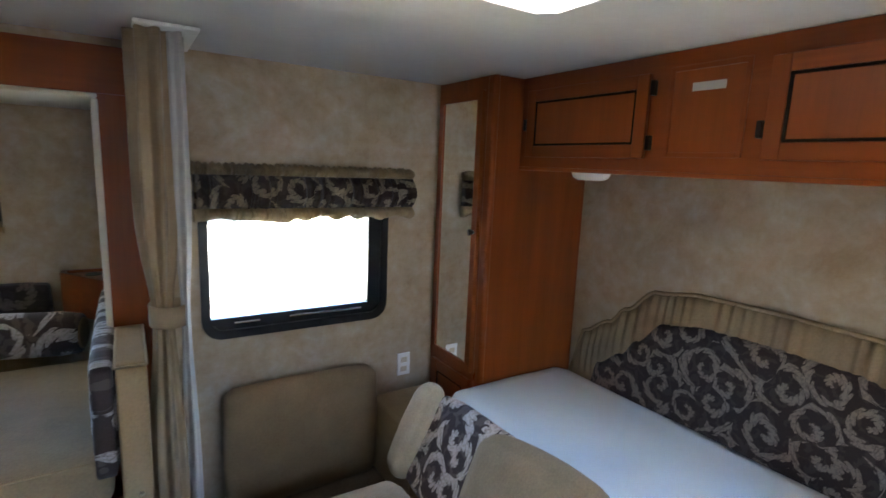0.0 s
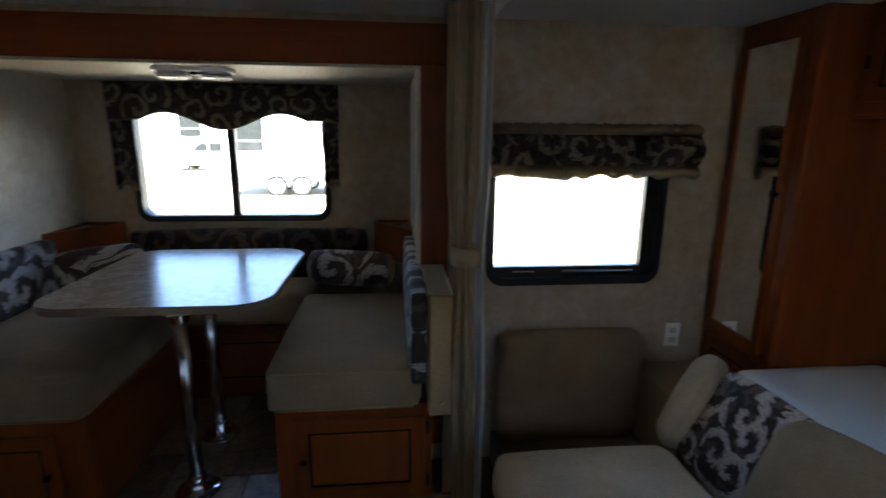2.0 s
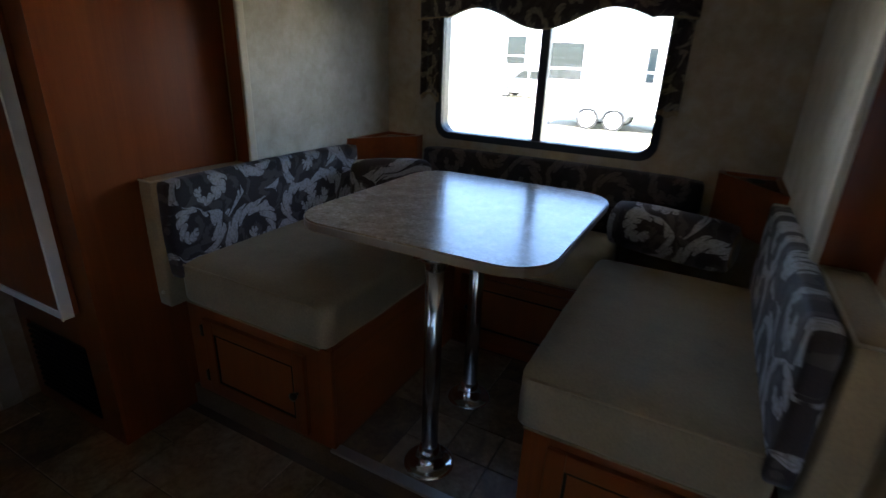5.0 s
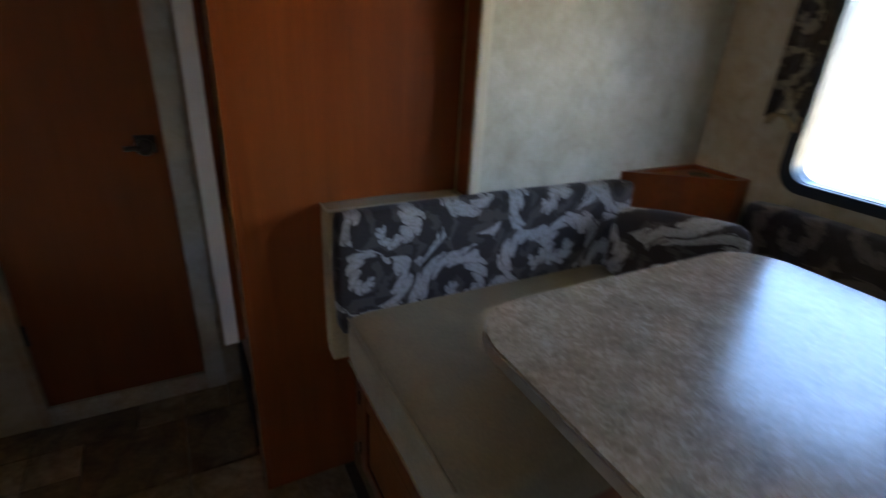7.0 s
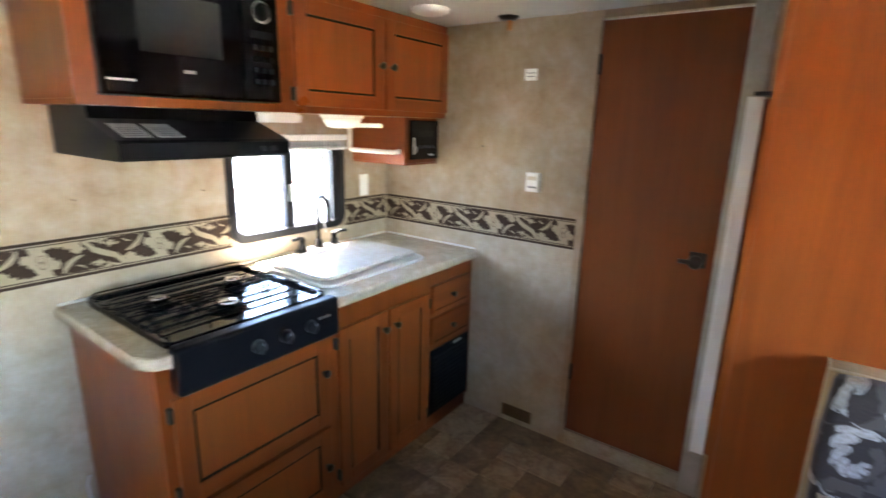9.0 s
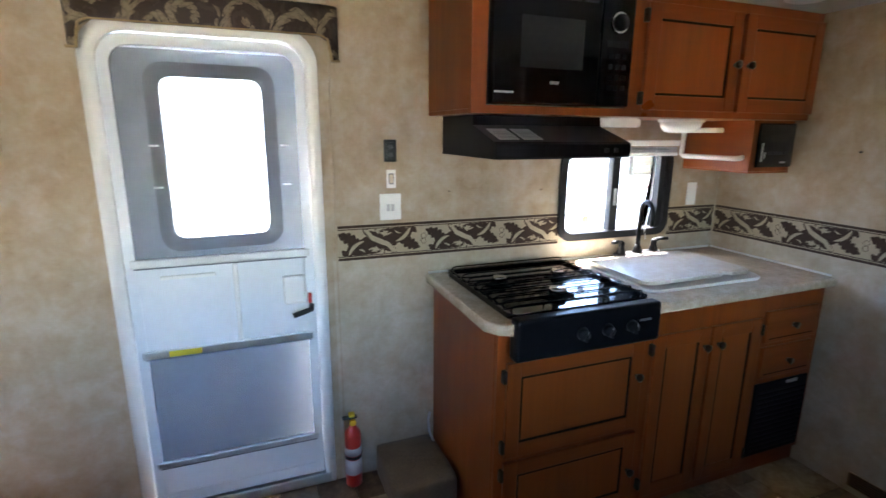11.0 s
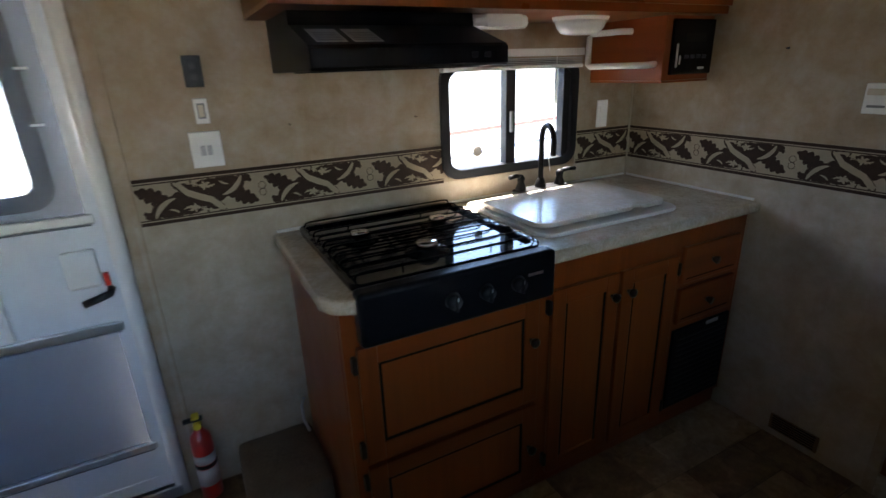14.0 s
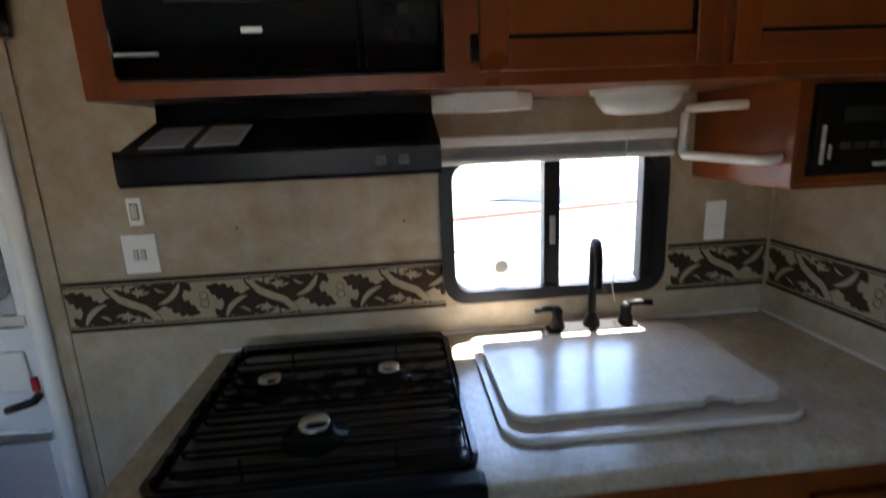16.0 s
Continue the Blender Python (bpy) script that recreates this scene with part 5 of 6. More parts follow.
# ---- soft furnishings at the windows ----
def ruffle(x0, x1, z0, z1, y, s, depth, folds, amp, seed, wave=0.0, nz=7, flare=0.0, crest=0.0):
    """Gathered cloth hung in front of a wall; s is the way into the room."""
    bm = bmesh.new()
    n = folds * 8
    front, rear_ = [], []
    for j in range(nz + 1):
        t = j / nz
        row, rw = [], []
        for i in range(n + 1):
            x = x0 + (x1 - x0) * i / n
            w = math.sin(i / 8 * 2 * math.pi + 1.3 * math.sin(i * 0.37 + seed)) * amp * (0.6 + 0.5 * math.sin(i * 0.13 + seed))
            b = depth * (math.sin(math.pi * (0.12 + 0.76 * t)) if not flare else 0.6 + flare * (1 - t))
            z = z0 + (z1 - z0) * t + 2.2 * wave * noise.noise((x * 21, seed, 0.5)) * (1 - t) + crest * t * (math.sin(i * 0.8 + seed) + 0.6 * math.sin(i * 0.31))
            row.append(bm.verts.new((x, y + s * (b + w), z)))
            rw.append(bm.verts.new((x, y + s * 0.002, z)))
        front.append(row)
        rear_.append(rw)
    for g in (front, rear_):
        for a, b in zip(g, g[1:]):
            for i in range(n):
                bm.faces.new((a[i], a[i + 1], b[i + 1], b[i]))
    for a, b in ((front[0], rear_[0]), (front[-1], rear_[-1])):
        for i in range(n):
            bm.faces.new((a[i], a[i + 1], b[i + 1], b[i]))
    for i in (0, n):
        for j in range(nz):
            bm.faces.new((front[j][i], front[j + 1][i], rear_[j + 1][i], rear_[j][i]))
    return bm


def gathered_valance(x0, x1, z0, z1, y, s, label):
    v = thing("gathered_valance", ((x0 + x1) / 2, y, z0), label, "valance", "gathered valances")
    h = z1 - z0
    part("heading", ruffle(x0, x1, z0 + 0.80 * h, z1, y, s, 0.05, 38, 0.013, 1.0, nz=5, crest=0.004), TAN_GATHER, v, "tan gathered heading", True)
    part("band", ruffle(x0 + 0.002, x1 - 0.002, z0 + 0.22 * h, z0 + 0.80 * h, y, s, 0.075, 26, 0.019, 1.0, nz=7), FLORAL_VAL, v, "dark floral band", True)
    part("frill", ruffle(x0, x1, z0, z0 + 0.22 * h, y, s, 0.06, 34, 0.013, 2.0, 0.009, 4), TAN, v, "pale tan frill", True)
    return v


gathered_valance(2.865, 3.785, 1.345, 1.565, W - 0.018, -1, "gathered tan and brown floral valance over the bedside window")
gathered_valance(2.97, 3.93, 1.40, 1.60, 0.018, 1, "gathered tan and brown floral valance over the sofa window")


def shaped(name, axis_y, s, x0, x1, ztop, low, thick, material, label):
    """A padded valance board whose lower edge follows low(x)."""
    v = thing(name, ((x0 + x1) / 2, axis_y, ztop), label, "valance")
    bm = bmesh.new()
    n, nz = 96, 8
    fr, bk = [], []
    for i in range(n + 1):
        u = i / n
        x = x0 + (x1 - x0) * u
        zl = low(x)
        pad = min(1.0, 12 * u, 12 * (1 - u)) ** 0.5
        fr.append([bm.verts.new((x, axis_y + s * (0.012 + thick * pad * math.sin(math.pi * (0.12 + 0.76 * j / nz)) ** 0.5 + 0.003 * noise.noise((x * 9, j * 0.7, 1))), zl + (ztop - zl) * j / nz)) for j in range(nz + 1)])
        bk.append([bm.verts.new((x, axis_y + s * 0.002, zl + (ztop - zl) * j / nz)) for j in (0, nz)])
    for i in range(n):
        for j in range(nz):
            bm.faces.new((fr[i][j], fr[i + 1][j], fr[i + 1][j + 1], fr[i][j + 1]))
        bm.faces.new((bk[i][0], bk[i + 1][0], bk[i + 1][1], bk[i][1]))
        bm.faces.new((bk[i][0], bk[i + 1][0], fr[i + 1][0], fr[i][0]))
        bm.faces.new((bk[i][1], bk[i + 1][1], fr[i + 1][-1], fr[i][-1]))
    part("padded_board", bm, material, v, "", True)
    low_edge = [(x0 + (x1 - x0) * i / 60, axis_y + s * (0.012 + thick * 0.5), low(x0 + (x1 - x0) * i / 60)) for i in range(61)]
    part("piping", tube(low_edge, 0.005, 6), TAN, v, "tan piping", True)
    return v


def scallop(x):
    u = (x - 0.91) / (2.17 - 0.91)
    return 1.575 + 0.045 * math.cos(4 * math.pi * (u - 0.5) + math.pi) * (1 if abs(u - 0.5) < 0.38 else 0.2) if 0.13 < u < 0.87 else 1.565 + 0.02 * math.sin(u * 9)


vd = shaped("shaped_valance", SB, -1, 0.905, 2.175, SH - 0.006, scallop, 0.06, FLORAL_VAL, "dark floral padded valance with a scalloped edge over the dinette window")
for x0, x1 in ((0.925, 1.02), (2.085, 2.165)):
    bm = ruffle(x0, x1, 1.21, 1.60, SB, -1, 0.045, 3, 0.010, x0, 0.02, 8, 0.1)
    part("side_drop", bm, FLORAL_VAL, vd, "dark floral side drop", True)
    bm = ruffle(x0 + 0.002, x1 + 0.004, 1.185, 1.225, SB, -1, 0.042, 4, 0.008, x0, 0.02, 3, 0.1)
    part("side_frill", bm, TAN, vd, "tan frill", True)


def door_arch(x):
    u = abs(x - 2.355) / 0.405
    return 1.80 if u < 0.84 else (1.80 - (u - 0.84) / 0.16 * 0.04 if u < 0.92 else 1.715)


shaped("door_valance", 0.017, 1, 1.95, 2.76, 1.895, door_arch, 0.05, FLORAL_VAL, "dark floral padded valance arched over the entry door")

# privacy curtain, tied back
def curtain_sheet(cx, cy, wx, wy, z0, z1, tie, folds, seed, turn=0.0):
    bm = bmesh.new()
    rows = []
    n, m = folds * 10, 44
    for j in range(m + 1):
        z = z0 + (z1 - z0) * j / m
        pinch = 1 - 0.52 * math.exp(-((z - tie) / 0.20) ** 2) if z > tie else 1 - 0.52 * math.exp(-((z - tie) / 0.34) ** 2)
        row = []
        for i in range(n):
            a = 2 * math.pi * i / n
            f = 1 + 0.17 * math.sin(folds * a + seed + 0.8 * math.sin(z * 2.1)) * (0.5 + 0.5 * pinch) + 0.06 * noise.noise((a * 2, z * 3, seed))
            row.append(bm.verts.new((cx + wx * pinch * f * math.cos(a), cy + wy * pinch * f * math.sin(a), z)))
        rows.append(row)
    for a, b in zip(rows, rows[1:]):
        for i in range(n):
            bm.faces.new((a[i], a[(i + 1) % n], b[(i + 1) % n], b[i]))
    bm.faces.new(rows[0][::-1])
    bm.faces.new(rows[-1])
    return bm


cur = thing("privacy_curtain", (2.79, 2.25, 0), "tan privacy curtain with white lining, tied back at the middle", "curtain")
part("curtain_cloth", curtain_sheet(2.742, 2.235, 0.060, 0.105, 0.012, H - 0.018, 1.07, 8, 0.3), CURTAIN, cur, "", True)
part("lining", curtain_sheet(2.808, 2.225, 0.026, 0.085, 0.012, H - 0.018, 1.07, 5, 1.7), CURTAIN_WHITE, cur, "white lining", True)
tb = bmesh.new()
lo = [(2.760 + 0.060 * math.cos(2 * math.pi * i / 28), 2.235 + 0.072 * math.sin(2 * math.pi * i / 28)) for i in range(28)]
li = [(2.760 + 0.055 * math.cos(2 * math.pi * i / 28), 2.235 + 0.067 * math.sin(2 * math.pi * i / 28)) for i in range(28)]
ring("z", lo, li, 1.035, 1.105, tb)
part("tie_back", tb, CURTAIN, cur, "tan tie-back band", True)
part("ceiling_track", box(2.70, 2.87, 2.10, W - 0.035, H - 0.017, H - 0.006, 0.003), WHITE, cur, "white ceiling track")

# ---- bed, headboard, wardrobe ----
ward = thing("wardrobe", (4.2, 2.28, 0), "cherry wardrobe with a long mirrored door", "wardrobe")
WX, WY = 3.945, 2.075
part("carcass", box(WX + 0.022, E - 0.003, WY, W - 0.004, 0.0, H - 0.003, 0.003), CHERRY, ward)
part("face_frame", wall("x", WY, W - 0.004, 0.0, H - 0.003, WX + 0.002, WX + 0.0215, [(WY + 0.07, W - 0.05, 0.68, 1.89)]), CHERRY, ward)
part("corner_post", box(WX - 0.004, WX + 0.03, WY - 0.004, WY + 0.045, 0.0, H - 0.003, 0.012, seg=3), CHERRY, ward)
md = part("mirror_door", ring("x", corner_rect(WY + 0.055, W - 0.035, 0.665, 1.905, 0.004), corner_rect(WY + 0.09, W - 0.07, 0.705, 1.868, 0.003), WX - 0.018, WX + 0.001), CHERRY, ward)
part("mirror", box(WX - 0.012, WX - 0.004, WY + 0.088, W - 0.068, 0.703, 1.87), MIRROR, md, "tall narrow mirror")
part("knob", rod((WX - 0.018, WY + 0.072, 1.31), (WX - 0.042, WY + 0.072, 1.31), 0.008, 0.014, 14), BRONZE, md, "dark bronze knob", True)
cabinet_door(("x", WX + 0.002, -1), WY + 0.06, W - 0.04, 0.10, 0.63, ward, None, None)

BF = ("x", 4.10, -1)
over = thing("overhead_bed_cabinet", (4.3, 1.05, 1.59), "cherry overhead cabinets above the bed", "cabinet")
part("face_frame", wall("x", 0.004, WY - 0.002, 1.595, H - 0.003, 4.10, 4.12), CHERRY_Y, over)
part("bottom_panel", box(4.12, E - 0.003, 0.004, WY - 0.002, 1.596, 1.612), CHERRY_Y, over)
cabinet_door(BF, 1.455, 2.025, 1.64, 1.905, over, None, [(1.442, 1.86), (1.442, 1.69), (2.036, 1.77)], "tblr", stile=0.045)
cabinet_door(BF, 0.535, 1.095, 1.64, 1.905, over, None, [(1.107, 1.72), (0.523, 1.86), (0.523, 1.69)], "tblr", stile=0.045)
cabinet_door(BF, 0.05, 0.45, 1.64, 1.905, over, None, None, "tblr", stile=0.045)
part("speaker_panel", span(BF, 1.165, 1.375, 0.001, 0.004, 1.66, 1.90, 0.001), PANEL_WOOD, over, "plain recessed wood panel")
bm = span(BF, 1.150, 1.165, 0.001, 0.008, 1.645, 1.915, 0.002)
span(BF, 1.375, 1.39, 0.001, 0.008, 1.645, 1.915, 0.002, bm)
span(BF, 1.165, 1.375, 0.001, 0.008, 1.645, 1.66, 0.002, bm)
span(BF, 1.165, 1.375, 0.001, 0.008, 1.90, 1.915, 0.002, bm)
part("panel_bead", bm, CHERRY_Y, over)
part("paper_tag", span(BF, 1.215, 1.315, 0.0041, 0.0055, 1.838, 1.862), PAPER_LABEL, over, "small white paper tag")
part("light_valance", box(4.095, 4.118, 0.004, WY - 0.002, 1.585, 1.6, 0.003), CHERRY_Y, over)
rl = thing("reading_light", (4.30, 1.86, 1.595), "white oval reading light under the overhead cabinet", "light")
bm = lathe(0, 0, [(0.05, -0.04), (0.07, -0.03), (0.08, -0.008), (0.082, -0.001)], 26)
bmesh.ops.transform(bm, matrix=Matrix.Translation((4.24, 1.80, 1.596)) @ Matrix.Diagonal((0.8, 1.1, 1, 1)), verts=bm.verts)
part("lens", bm, LENS, rl, "", True)

bed = thing("bed", (4.15, 1.1, 0), "narrow bed with a pale blue-white fitted mattress cover", "bed")
part("base", box(3.80, E - 0.004, 0.012, WY - 0.004, 0.0, 0.40, 0.004), CHERRY_Y, bed)
part("mattress", puff(3.775, E - 0.09, 0.015, WY - 0.008, 0.40, 0.655, 0.05, 0.016, 22, 0.006), SHEET, bed, "", True)

hb = thing("headboard", (E, 1.1, 0.5), "scalloped headboard with a gathered tan border and floral centre", "headboard")


def crown(y, top):
    """The headboard's upper edge, alike on both sides of its middle."""
    u = abs(y - 1.16)
    steps_ = ((0.90, 0.0), (0.82, 0.24), (0.68, 0.32), (0.60, 0.40), (0.46, 0.51), (0.26, 0.54), (0.0, 0.545))
    for (a, za), (b, zb) in zip(steps_, steps_[1:]):
        if b <= u <= a:
            t = (a - u) / (a - b)
            t = t * t * (3 - 2 * t)
            return 0.60 + za + (zb - za) * t - top
    return 0.60


def crown_mesh(inset, d0, d1, gather):
    bm = bmesh.new()
    n = 320
    half = 0.90 - inset
    fr, bk = [], []
    for i in range(n + 1):
        y = 1.16 - half + 2 * half * i / n
        z1 = max(0.56, crown(1.16 + (y - 1.16) * 0.90 / half, inset * 0.85))
        col = []
        for j in range(9):
            t = j / 8
            ease = (1 - t ** 6) * min(1, 14 * i / n, 14 * (1 - i / n)) ** 0.5
            g = gather * (math.sin(i * 0.85 + 1.6 * math.sin(i * 0.11)) + 0.5 * math.sin(i * 0.31)) * (0.6 + 0.4 * math.sin(i * 0.17 + 1)) * t
            col.append(bm.verts.new((E - 0.003 - d0 - (d1 - d0) * max(0.15, ease) - g, y, 0.5 + (z1 - 0.5) * t)))
        fr.append(col)
        bk.append([bm.verts.new((E - 0.003, y, z)) for z in (0.5, z1)])
    for i in range(n):
        for j in range(8):
            bm.faces.new((fr[i][j], fr[i + 1][j], fr[i + 1][j + 1], fr[i][j + 1]))
        bm.faces.new((bk[i][1], bk[i + 1][1], fr[i + 1][-1], fr[i][-1]))
        bm.faces.new((bk[i][0], bk[i + 1][0], bk[i + 1][1], bk[i][1]))
    return bm


part("border", crown_mesh(0.0, 0.01, 0.05, 0.009), TAN_GATHER, hb, "gathered tan border", True)
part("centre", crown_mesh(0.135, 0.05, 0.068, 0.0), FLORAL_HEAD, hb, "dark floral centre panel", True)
top_edge = []
for i in range(81):
    y = 1.16 - 0.895 + 1.79 * i / 80
    top_edge.append((E - 0.022, y, max(0.56, crown(y, 0.0))))
part("piping", tube(top_edge, 0.008, 8), TAN_GATHER, hb, "", True)

# ---- sofa in front of the bed ----
sofa = thing("sofa", (3.2, 1.3, 0), "tan suede sofa with a floral damask backrest", "sofa")
part("base", box(2.88, 3.72, 0.62, 1.88, 0.0, 0.29, 0.01), TAN, sofa)
part("seat", puff(2.81, 3.46, 0.52, 1.925, 0.28, 0.455, 0.06, 0.018, 18, 0.005), TAN_PALE, sofa, "pale tan seat cushion", True)


def leaning(y0, y1, thick, r, material, name, seed, x_top=3.735, x_bot=3.56, z0=0.36, z1=0.685, label=""):
    ln = math.hypot(x_top - x_bot, z1 - z0)
    bm = puff(-thick, 0.0, y0, y1, 0.0, ln, r, 0.014, 14, 0.005, seed=seed)
    ang = math.atan2(x_top - x_bot, z1 - z0)
    bmesh.ops.transform(bm, matrix=Matrix.Translation((x_bot, 0, z0)) @ Matrix.Rotation(ang, 4, "Y"), verts=bm.verts)
    return part(name, bm, material, sofa, label, True)


leaning(0.62, 1.935, 0.085, 0.035, FLORAL_SOFA, "backrest", 3, label="brown and cream floral backrest")
leaning(1.93, 2.055, 0.115, 0.05, TAN_PALE, "back_end", 5, x_top=3.715, z1=0.69, label="pale tan padded back end")
pil = thing("throw_pillow", (3.55, 1.35, 0.44), "plain tan suede pillow leaning on the sofa back", "pillow")
bm = puff(-0.07, 0.07, -0.24, 0.24, 0.0, 0.33, 0.06, 0.025, 14, 0.006)
bmesh.ops.transform(bm, matrix=Matrix.Translation((3.515, 1.33, 0.45)) @ Matrix.Rotation(radians(27), 4, "Y") @ Matrix.Rotation(radians(-6), 4, "X"), verts=bm.verts)
part("pillow", bm, TAN, pil, "", True)
wc = thing("loose_back_cushion", (3.27, 2.44, 0.13), "brown suede cushion leaning against the wall below the window", "cushion")
bm = puff(2.945, 3.60, 2.375, W - 0.012, 0.14, 0.66, 0.045, 0.012, 16, 0.004)
part("cushion", bm, BROWN, wc, "", True)
led = thing("low_wall_ledge", (3.3, 2.3, 0), "low carpet covered ledge along the wall", "ledge")
part("ledge", box(2.93, 3.61, 2.06, W - 0.003, 0.0, 0.138, 0.006), CARPET, led)
part("side_block", box(3.615, 3.94, 2.09, W - 0.003, 0.0, 0.47, 0.008), TAN, led, "tan upholstered block")

cl = thing("ceiling_light", (3.34, 1.17, H), "lit rectangular ceiling light with a warm lens", "ceiling light")
part("base", slab("z", corner_rect(3.135, 3.46, 1.00, 1.27, 0.02), H - 0.012, H - 0.001), WHITE, cl)
part("lens", slab("z", corner_rect(3.15, 3.445, 1.015, 1.255, 0.03), H - 0.05, H - 0.0125, bevel=0.012), LAMP_DIM, cl, "lit frosted lens", True)

# ---- outside ----
gm = bmesh.new()
GZ = -0.78
gn = 60
gv = [[gm.verts.new(((i / gn - 0.5) * 600, (j / gn - 0.5) * 600, GZ)) for j in range(gn + 1)] for i in range(gn + 1)]
for i in range(gn):
    for j in range(gn):
        gm.faces.new((gv[i][j], gv[i + 1][j], gv[i + 1][j + 1], gv[i][j + 1]))
struct("ground", gm, GRASS, "sunlit dry grass lot")


def parked_trailer(x0, x1, y, s, wheels, windows, z0, z1, label, stripes=(), depth=2.4):
    """A travel trailer whose near side stands at y; s: the way to its far side."""
    t = thing("parked_trailer", ((x0 + x1) / 2, y, GZ), label, "travel trailer", "parked trailers")
    ya, yb = min(y, y + s * depth), max(y, y + s * depth)
    body = part("body", box(x0, x1, ya, yb, z0, z1, 0.12, seg=3), TRAILER_WHITE, t)
    part("skirt", box(x0 + 0.1, x1 - 0.1, ya + 0.05, yb - 0.05, z0 - 0.12, z0 + 0.002), TRAILER_GREY, t)
    for wx in wheels:
        for yy, on in ((y + s * 0.14, 1), (y + s * (depth - 0.14), 0)):
            w = part("wheel", rod((wx, yy - 0.11, GZ + 0.36), (wx, yy + 0.11, GZ + 0.36), 0.36, 0.36, 28), RUBBER, t)
            part("rim", rod((wx, yy - s * 0.112, GZ + 0.36), (wx, yy - s * 0.14, GZ + 0.36), 0.28, 0.25, 24), TRAILER_WHITE, w)
        arch = bmesh.new()
        pts = [(wx + 0.41 * math.cos(radians(a)), y - s * 0.02, GZ + 0.38 + 0.41 * math.sin(radians(a))) for a in range(0, 181, 15)]
        tube(pts, 0.03, 6, arch)
        part("wheel_arch", arch, TRAILER_GREY, t)
    for u0, u1, v0, v1 in windows:
        w = part("window", box(u0 - 0.04, u1 + 0.04, min(y, y - s * 0.03), max(y, y - s * 0.03), v0 - 0.04, v1 + 0.04, 0.01), BLACK, t)
        part("pane", box(u0, u1, min(y - s * 0.025, y - s * 0.04), max(y - s * 0.025, y - s * 0.04), v0, v1), TRAILER_GLASS, w)
        if v1 - v0 > 0.8:
            part("sash_bar", box(u0, u1, min(y - s * 0.038, y - s * 0.05), max(y - s * 0.038, y - s * 0.05), v0 + 0.26 * (v1 - v0), v0 + 0.31 * (v1 - v0)), TRAILER_WHITE, w)
    for m, a0, b0, a1, b1, h in stripes:
        bm = slab("y", [(a0, b0), (a1, b1), (a1, b1 + h), (a0, b0 + h)], y - s * 0.002, y - s * 0.008)
        part("stripe", bm, m, t)
    part("hitch", box(x0 - 1.1, x0 + 0.1, (ya + yb) / 2 - 0.06, (ya + yb) / 2 + 0.06, z0 - 0.1, z0), TRAILER_GREY, t)
    part("stabiliser_leg", box(x0 + 0.3, x0 + 0.4, ya + 0.4, ya + 0.5, GZ, z0), TRAILER_GREY, t)
    part("stabiliser_leg", box(x1 - 0.4, x1 - 0.3, ya + 0.4, ya + 0.5, GZ, z0), TRAILER_GREY, t)
    return t


parked_trailer(-3.5, 6.2, 19.0, 1, (-1.68, -0.80), [(-3.15, -2.08, 0.87, 1.95), (0.03, 0.24, 0.88, 1.85), (2.2, 3.1, 0.9, 1.9)], -0.12, 2.6, "white travel trailer parked on the grass beyond the dinette window")
parked_trailer(-12.6, -3.2, 36.0, 1, (-7.4, -6.5), [(-11.5, -10.2, 1.15, 2.85), (-8.6, -7.6, 1.2, 2.6)], -0.1, 3.4, "white travel trailer further off on the grass")


def parked_van(x0, x1, y, label):
    """A van seen from its side, nose towards smaller x."""
    t = thing("parked_van", ((x0 + x1) / 2, y, GZ), label, "van")
    ln = x1 - x0
    at = lambda pts: [(x0 + u * ln, GZ + v) for u, v in pts]
    part("body", slab("y", at([(0.01, 0.32), (0.0, 0.75), (0.04, 0.92), (0.22, 1.06), (0.98, 1.08), (1.0, 0.6), (0.99, 0.32)]), y, y + 1.8, bevel=0.04), VAN_SILVER, t)
    part("cabin", slab("y", at([(0.20, 1.05), (0.36, 1.66), (0.44, 1.74), (0.90, 1.74), (0.97, 1.60), (0.985, 1.07)]), y + 0.08, y + 1.72, bevel=0.04), VAN_SILVER, t)
    for a, b, c, d in ((0.27, 0.385, 0.47, 0.47), (0.49, 0.49, 0.70, 0.70), (0.72, 0.72, 0.91, 0.94)):
        part("window", slab("y", at([(a, 1.12), (b, 1.58), (c, 1.58), (d, 1.12)]), y + 0.068, y + 0.079), TRAILER_GLASS, t)
    for u in (0.18, 0.80):
        for yy, s_ in ((y + 0.10, -1), (y + 1.70, 1)):
            w = part("wheel", rod((x0 + u * ln, yy - 0.11, GZ + 0.33), (x0 + u * ln, yy + 0.11, GZ + 0.33), 0.33, 0.33, 24), RUBBER, t)
            part("rim", rod((x0 + u * ln, yy + s_ * 0.111, GZ + 0.33), (x0 + u * ln, yy + s_ * 0.13, GZ + 0.33), 0.21, 0.19, 20), ALU, w)
    part("tail_light", box(x1 - 0.09, x1 - 0.01, y - 0.006, y + 0.05, GZ + 0.75, GZ + 1.02, 0.01), RED, t)
    part("bumper", box(x0 - 0.05, x0 + 0.12, y + 0.05, y + 1.75, GZ + 0.30, GZ + 0.52, 0.04), TRAILER_GREY, t)
    return t


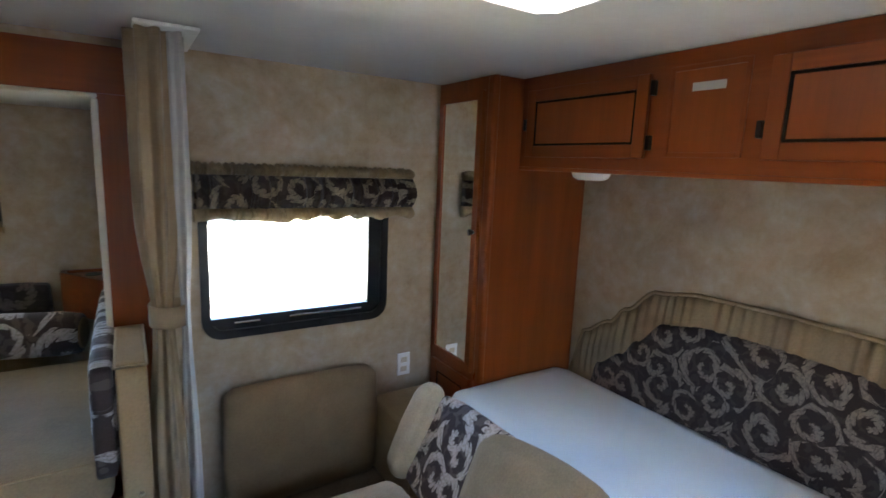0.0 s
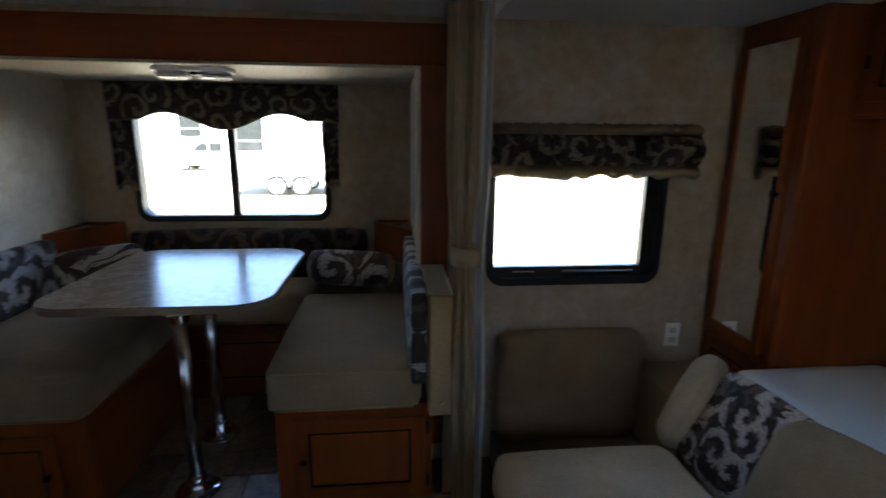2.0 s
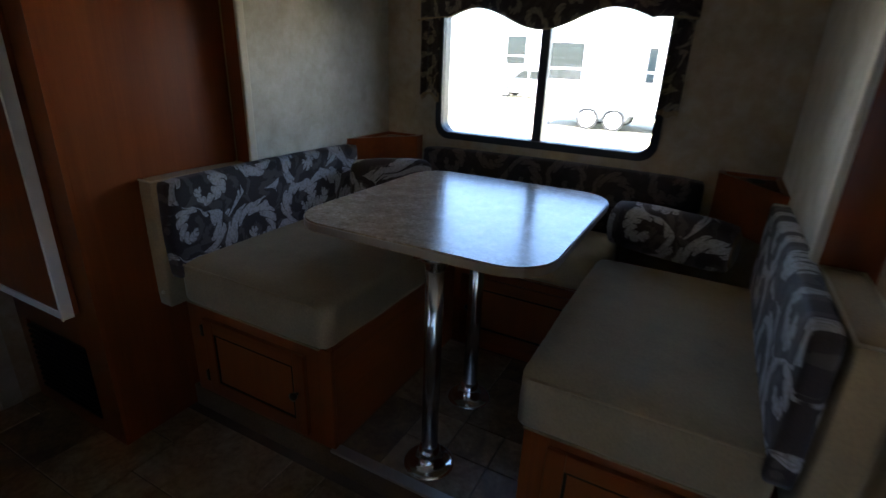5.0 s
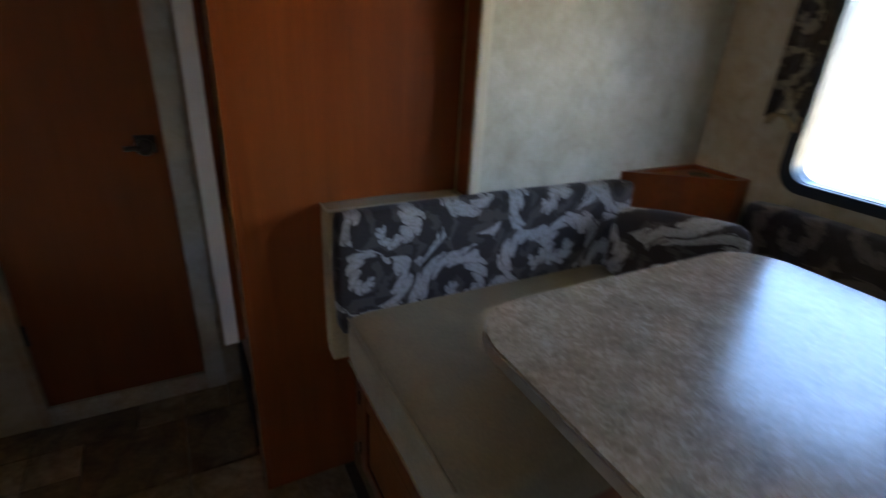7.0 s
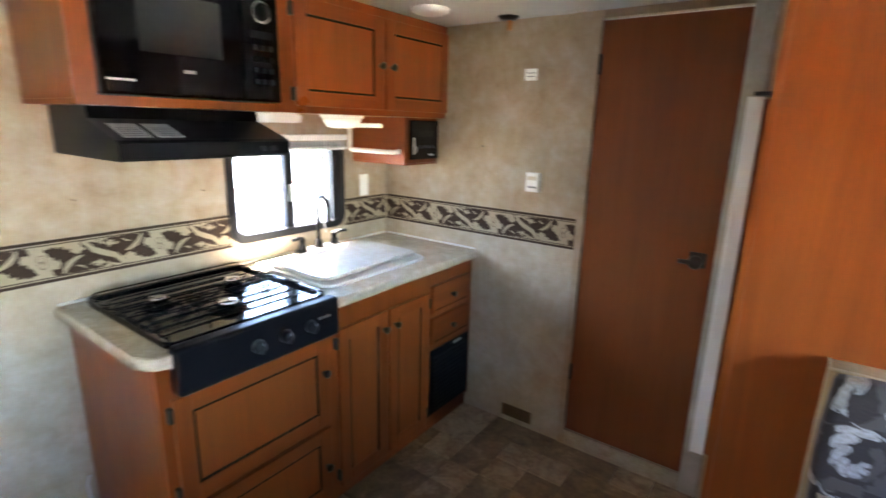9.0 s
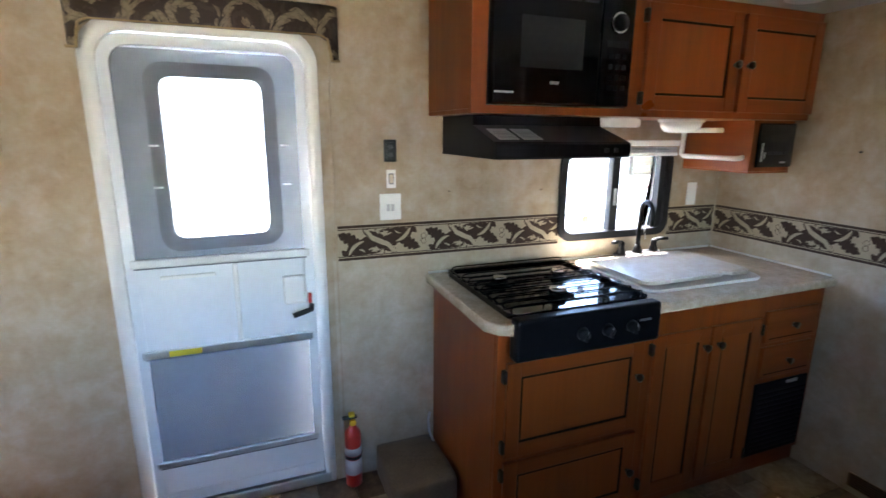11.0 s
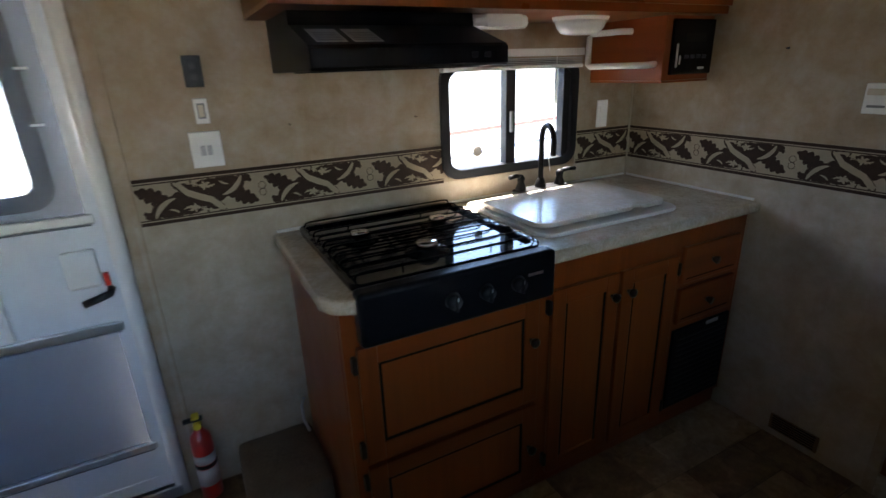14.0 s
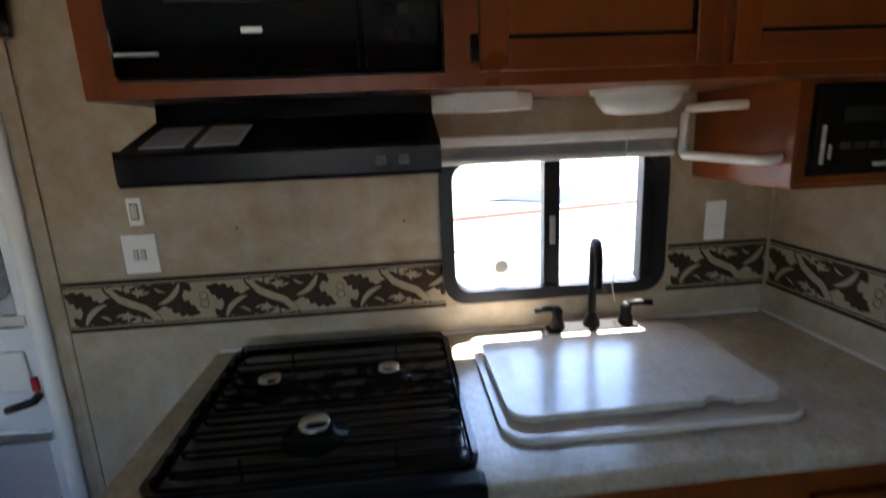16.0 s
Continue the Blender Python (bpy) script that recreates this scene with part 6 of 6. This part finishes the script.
parked_van(-10.3, -5.7, 31.0, "silver van parked on the grass between the trailers")
side = parked_trailer(-6.2, 6.6, -3.6, -1, (-2.8, -1.9), [(-3.4, -2.6, 0.95, 1.6)], -0.25, 2.15, "white travel trailer with red and blue stripes close alongside",
                      [(STRIPE_RED, -6.0, 0.85, 1.0, 0.55, 0.045), (STRIPE_BLUE, -6.0, 0.72, 1.9, 0.14, 0.03)])
louvre_panel = part("louvred_hatch", box(4.75, 5.5, -3.6, -3.575, 0.72, 1.2, 0.01), TRAILER_WHITE, side, "white louvred service hatch")
for i in range(11):
    part("louvre", box(4.80, 5.45, -3.576, -3.56, 0.755 + i * 0.04, 0.772 + i * 0.04, 0.003), TRAILER_DARK, louvre_panel)
swoosh = [(-0.90 + 1.25 * u, 0.75 + 0.11 * math.sin(math.pi * min(1.0, 0.2 + u)) ** 0.5 * min(1.0, 6 * u + 0.01)) for u in [i / 16 for i in range(15)]]
swoosh += [(-0.90 + 1.25 * u, 0.82 - 0.17 * (1 - u) ** 0.7 * min(1.0, 2 * u + 0.5)) for u in [i / 16 for i in range(14, 0, -1)]]
part("blue_swoosh", slab("y", swoosh, -3.599, -3.592), STRIPE_BLUE, side, "curved blue side graphic")
part("blue_panel", slab("y", [(5.14, 0.13), (4.4, 0.28), (4.4, -0.12), (5.0, -0.1)], -3.599, -3.59), STRIPE_BLUE, side)
part("wheel_well", slab("y", [(5.9, -0.12), (5.8, 0.05), (5.55, 0.14), (5.21, 0.13), (5.07, 0.02), (5.01, -0.12)], -3.599, -3.588), TRAILER_GREY, side)
part("vent_scoop", slab("y", [(4.80, 0.80), (4.56, 1.03), (4.40, 1.06), (4.40, 0.70), (4.55, 0.69)], -3.599, -3.588), STRIPE_BLUE, side)

# ---- vinyl stone tiles, last ----
TILE_MESH = {}


def tile(w, d, h=0.005):
    key = (round(w, 3), round(d, 3))
    if key not in TILE_MESH:
        bm = bmesh.new()
        e = 0.002
        lo = [bm.verts.new((x, y, 0)) for x, y in ((0, 0), (w, 0), (w, d), (0, d))]
        hi = [bm.verts.new((x, y, h)) for x, y in ((e, e), (w - e, e), (w - e, d - e), (e, d - e))]
        bm.faces.new(hi)
        for i in range(4):
            bm.faces.new((lo[i], lo[(i + 1) % 4], hi[(i + 1) % 4], hi[i]))
        me = bpy.data.meshes.new("tile")
        bm.to_mesh(me)
        bm.free()
        me.materials.append(TILE)
        TILE_MESH[key] = me
    return TILE_MESH[key]


def lay(parent, x0, x1, y0, y1, z, cell, seed):
    rnd = random.Random(seed)
    nx, ny = int((x1 - x0) / cell), int((y1 - y0) / cell)
    cx, cy = (x1 - x0) / nx, (y1 - y0) / ny
    used = set()
    gap = 0.003
    for i in range(nx):
        for j in range(ny):
            if (i, j) in used:
                continue
            opts = [(1, 1), (1, 1), (2, 1), (1, 2), (2, 2), (2, 2)]
            a, b = rnd.choice(opts)
            if i + a > nx or j + b > ny or any((i + p, j + q) in used for p in range(a) for q in range(b)):
                a, b = 1, 1
            for p in range(a):
                for q in range(b):
                    used.add((i + p, j + q))
            ob = new("tile", tile(a * cx - gap, b * cy - gap))
            ob.location = (x0 + i * cx, y0 + j * cy, z)
            ob.parent = parent


lay(bpy.data.objects["floor"], 0.0, 2.86, 0.004, 2.095, -0.0058, 0.15, 4)
lay(bpy.data.objects["slide_floor"], 1.375, 2.03, 2.157, 2.995, SF - 0.0038, 0.15, 9)
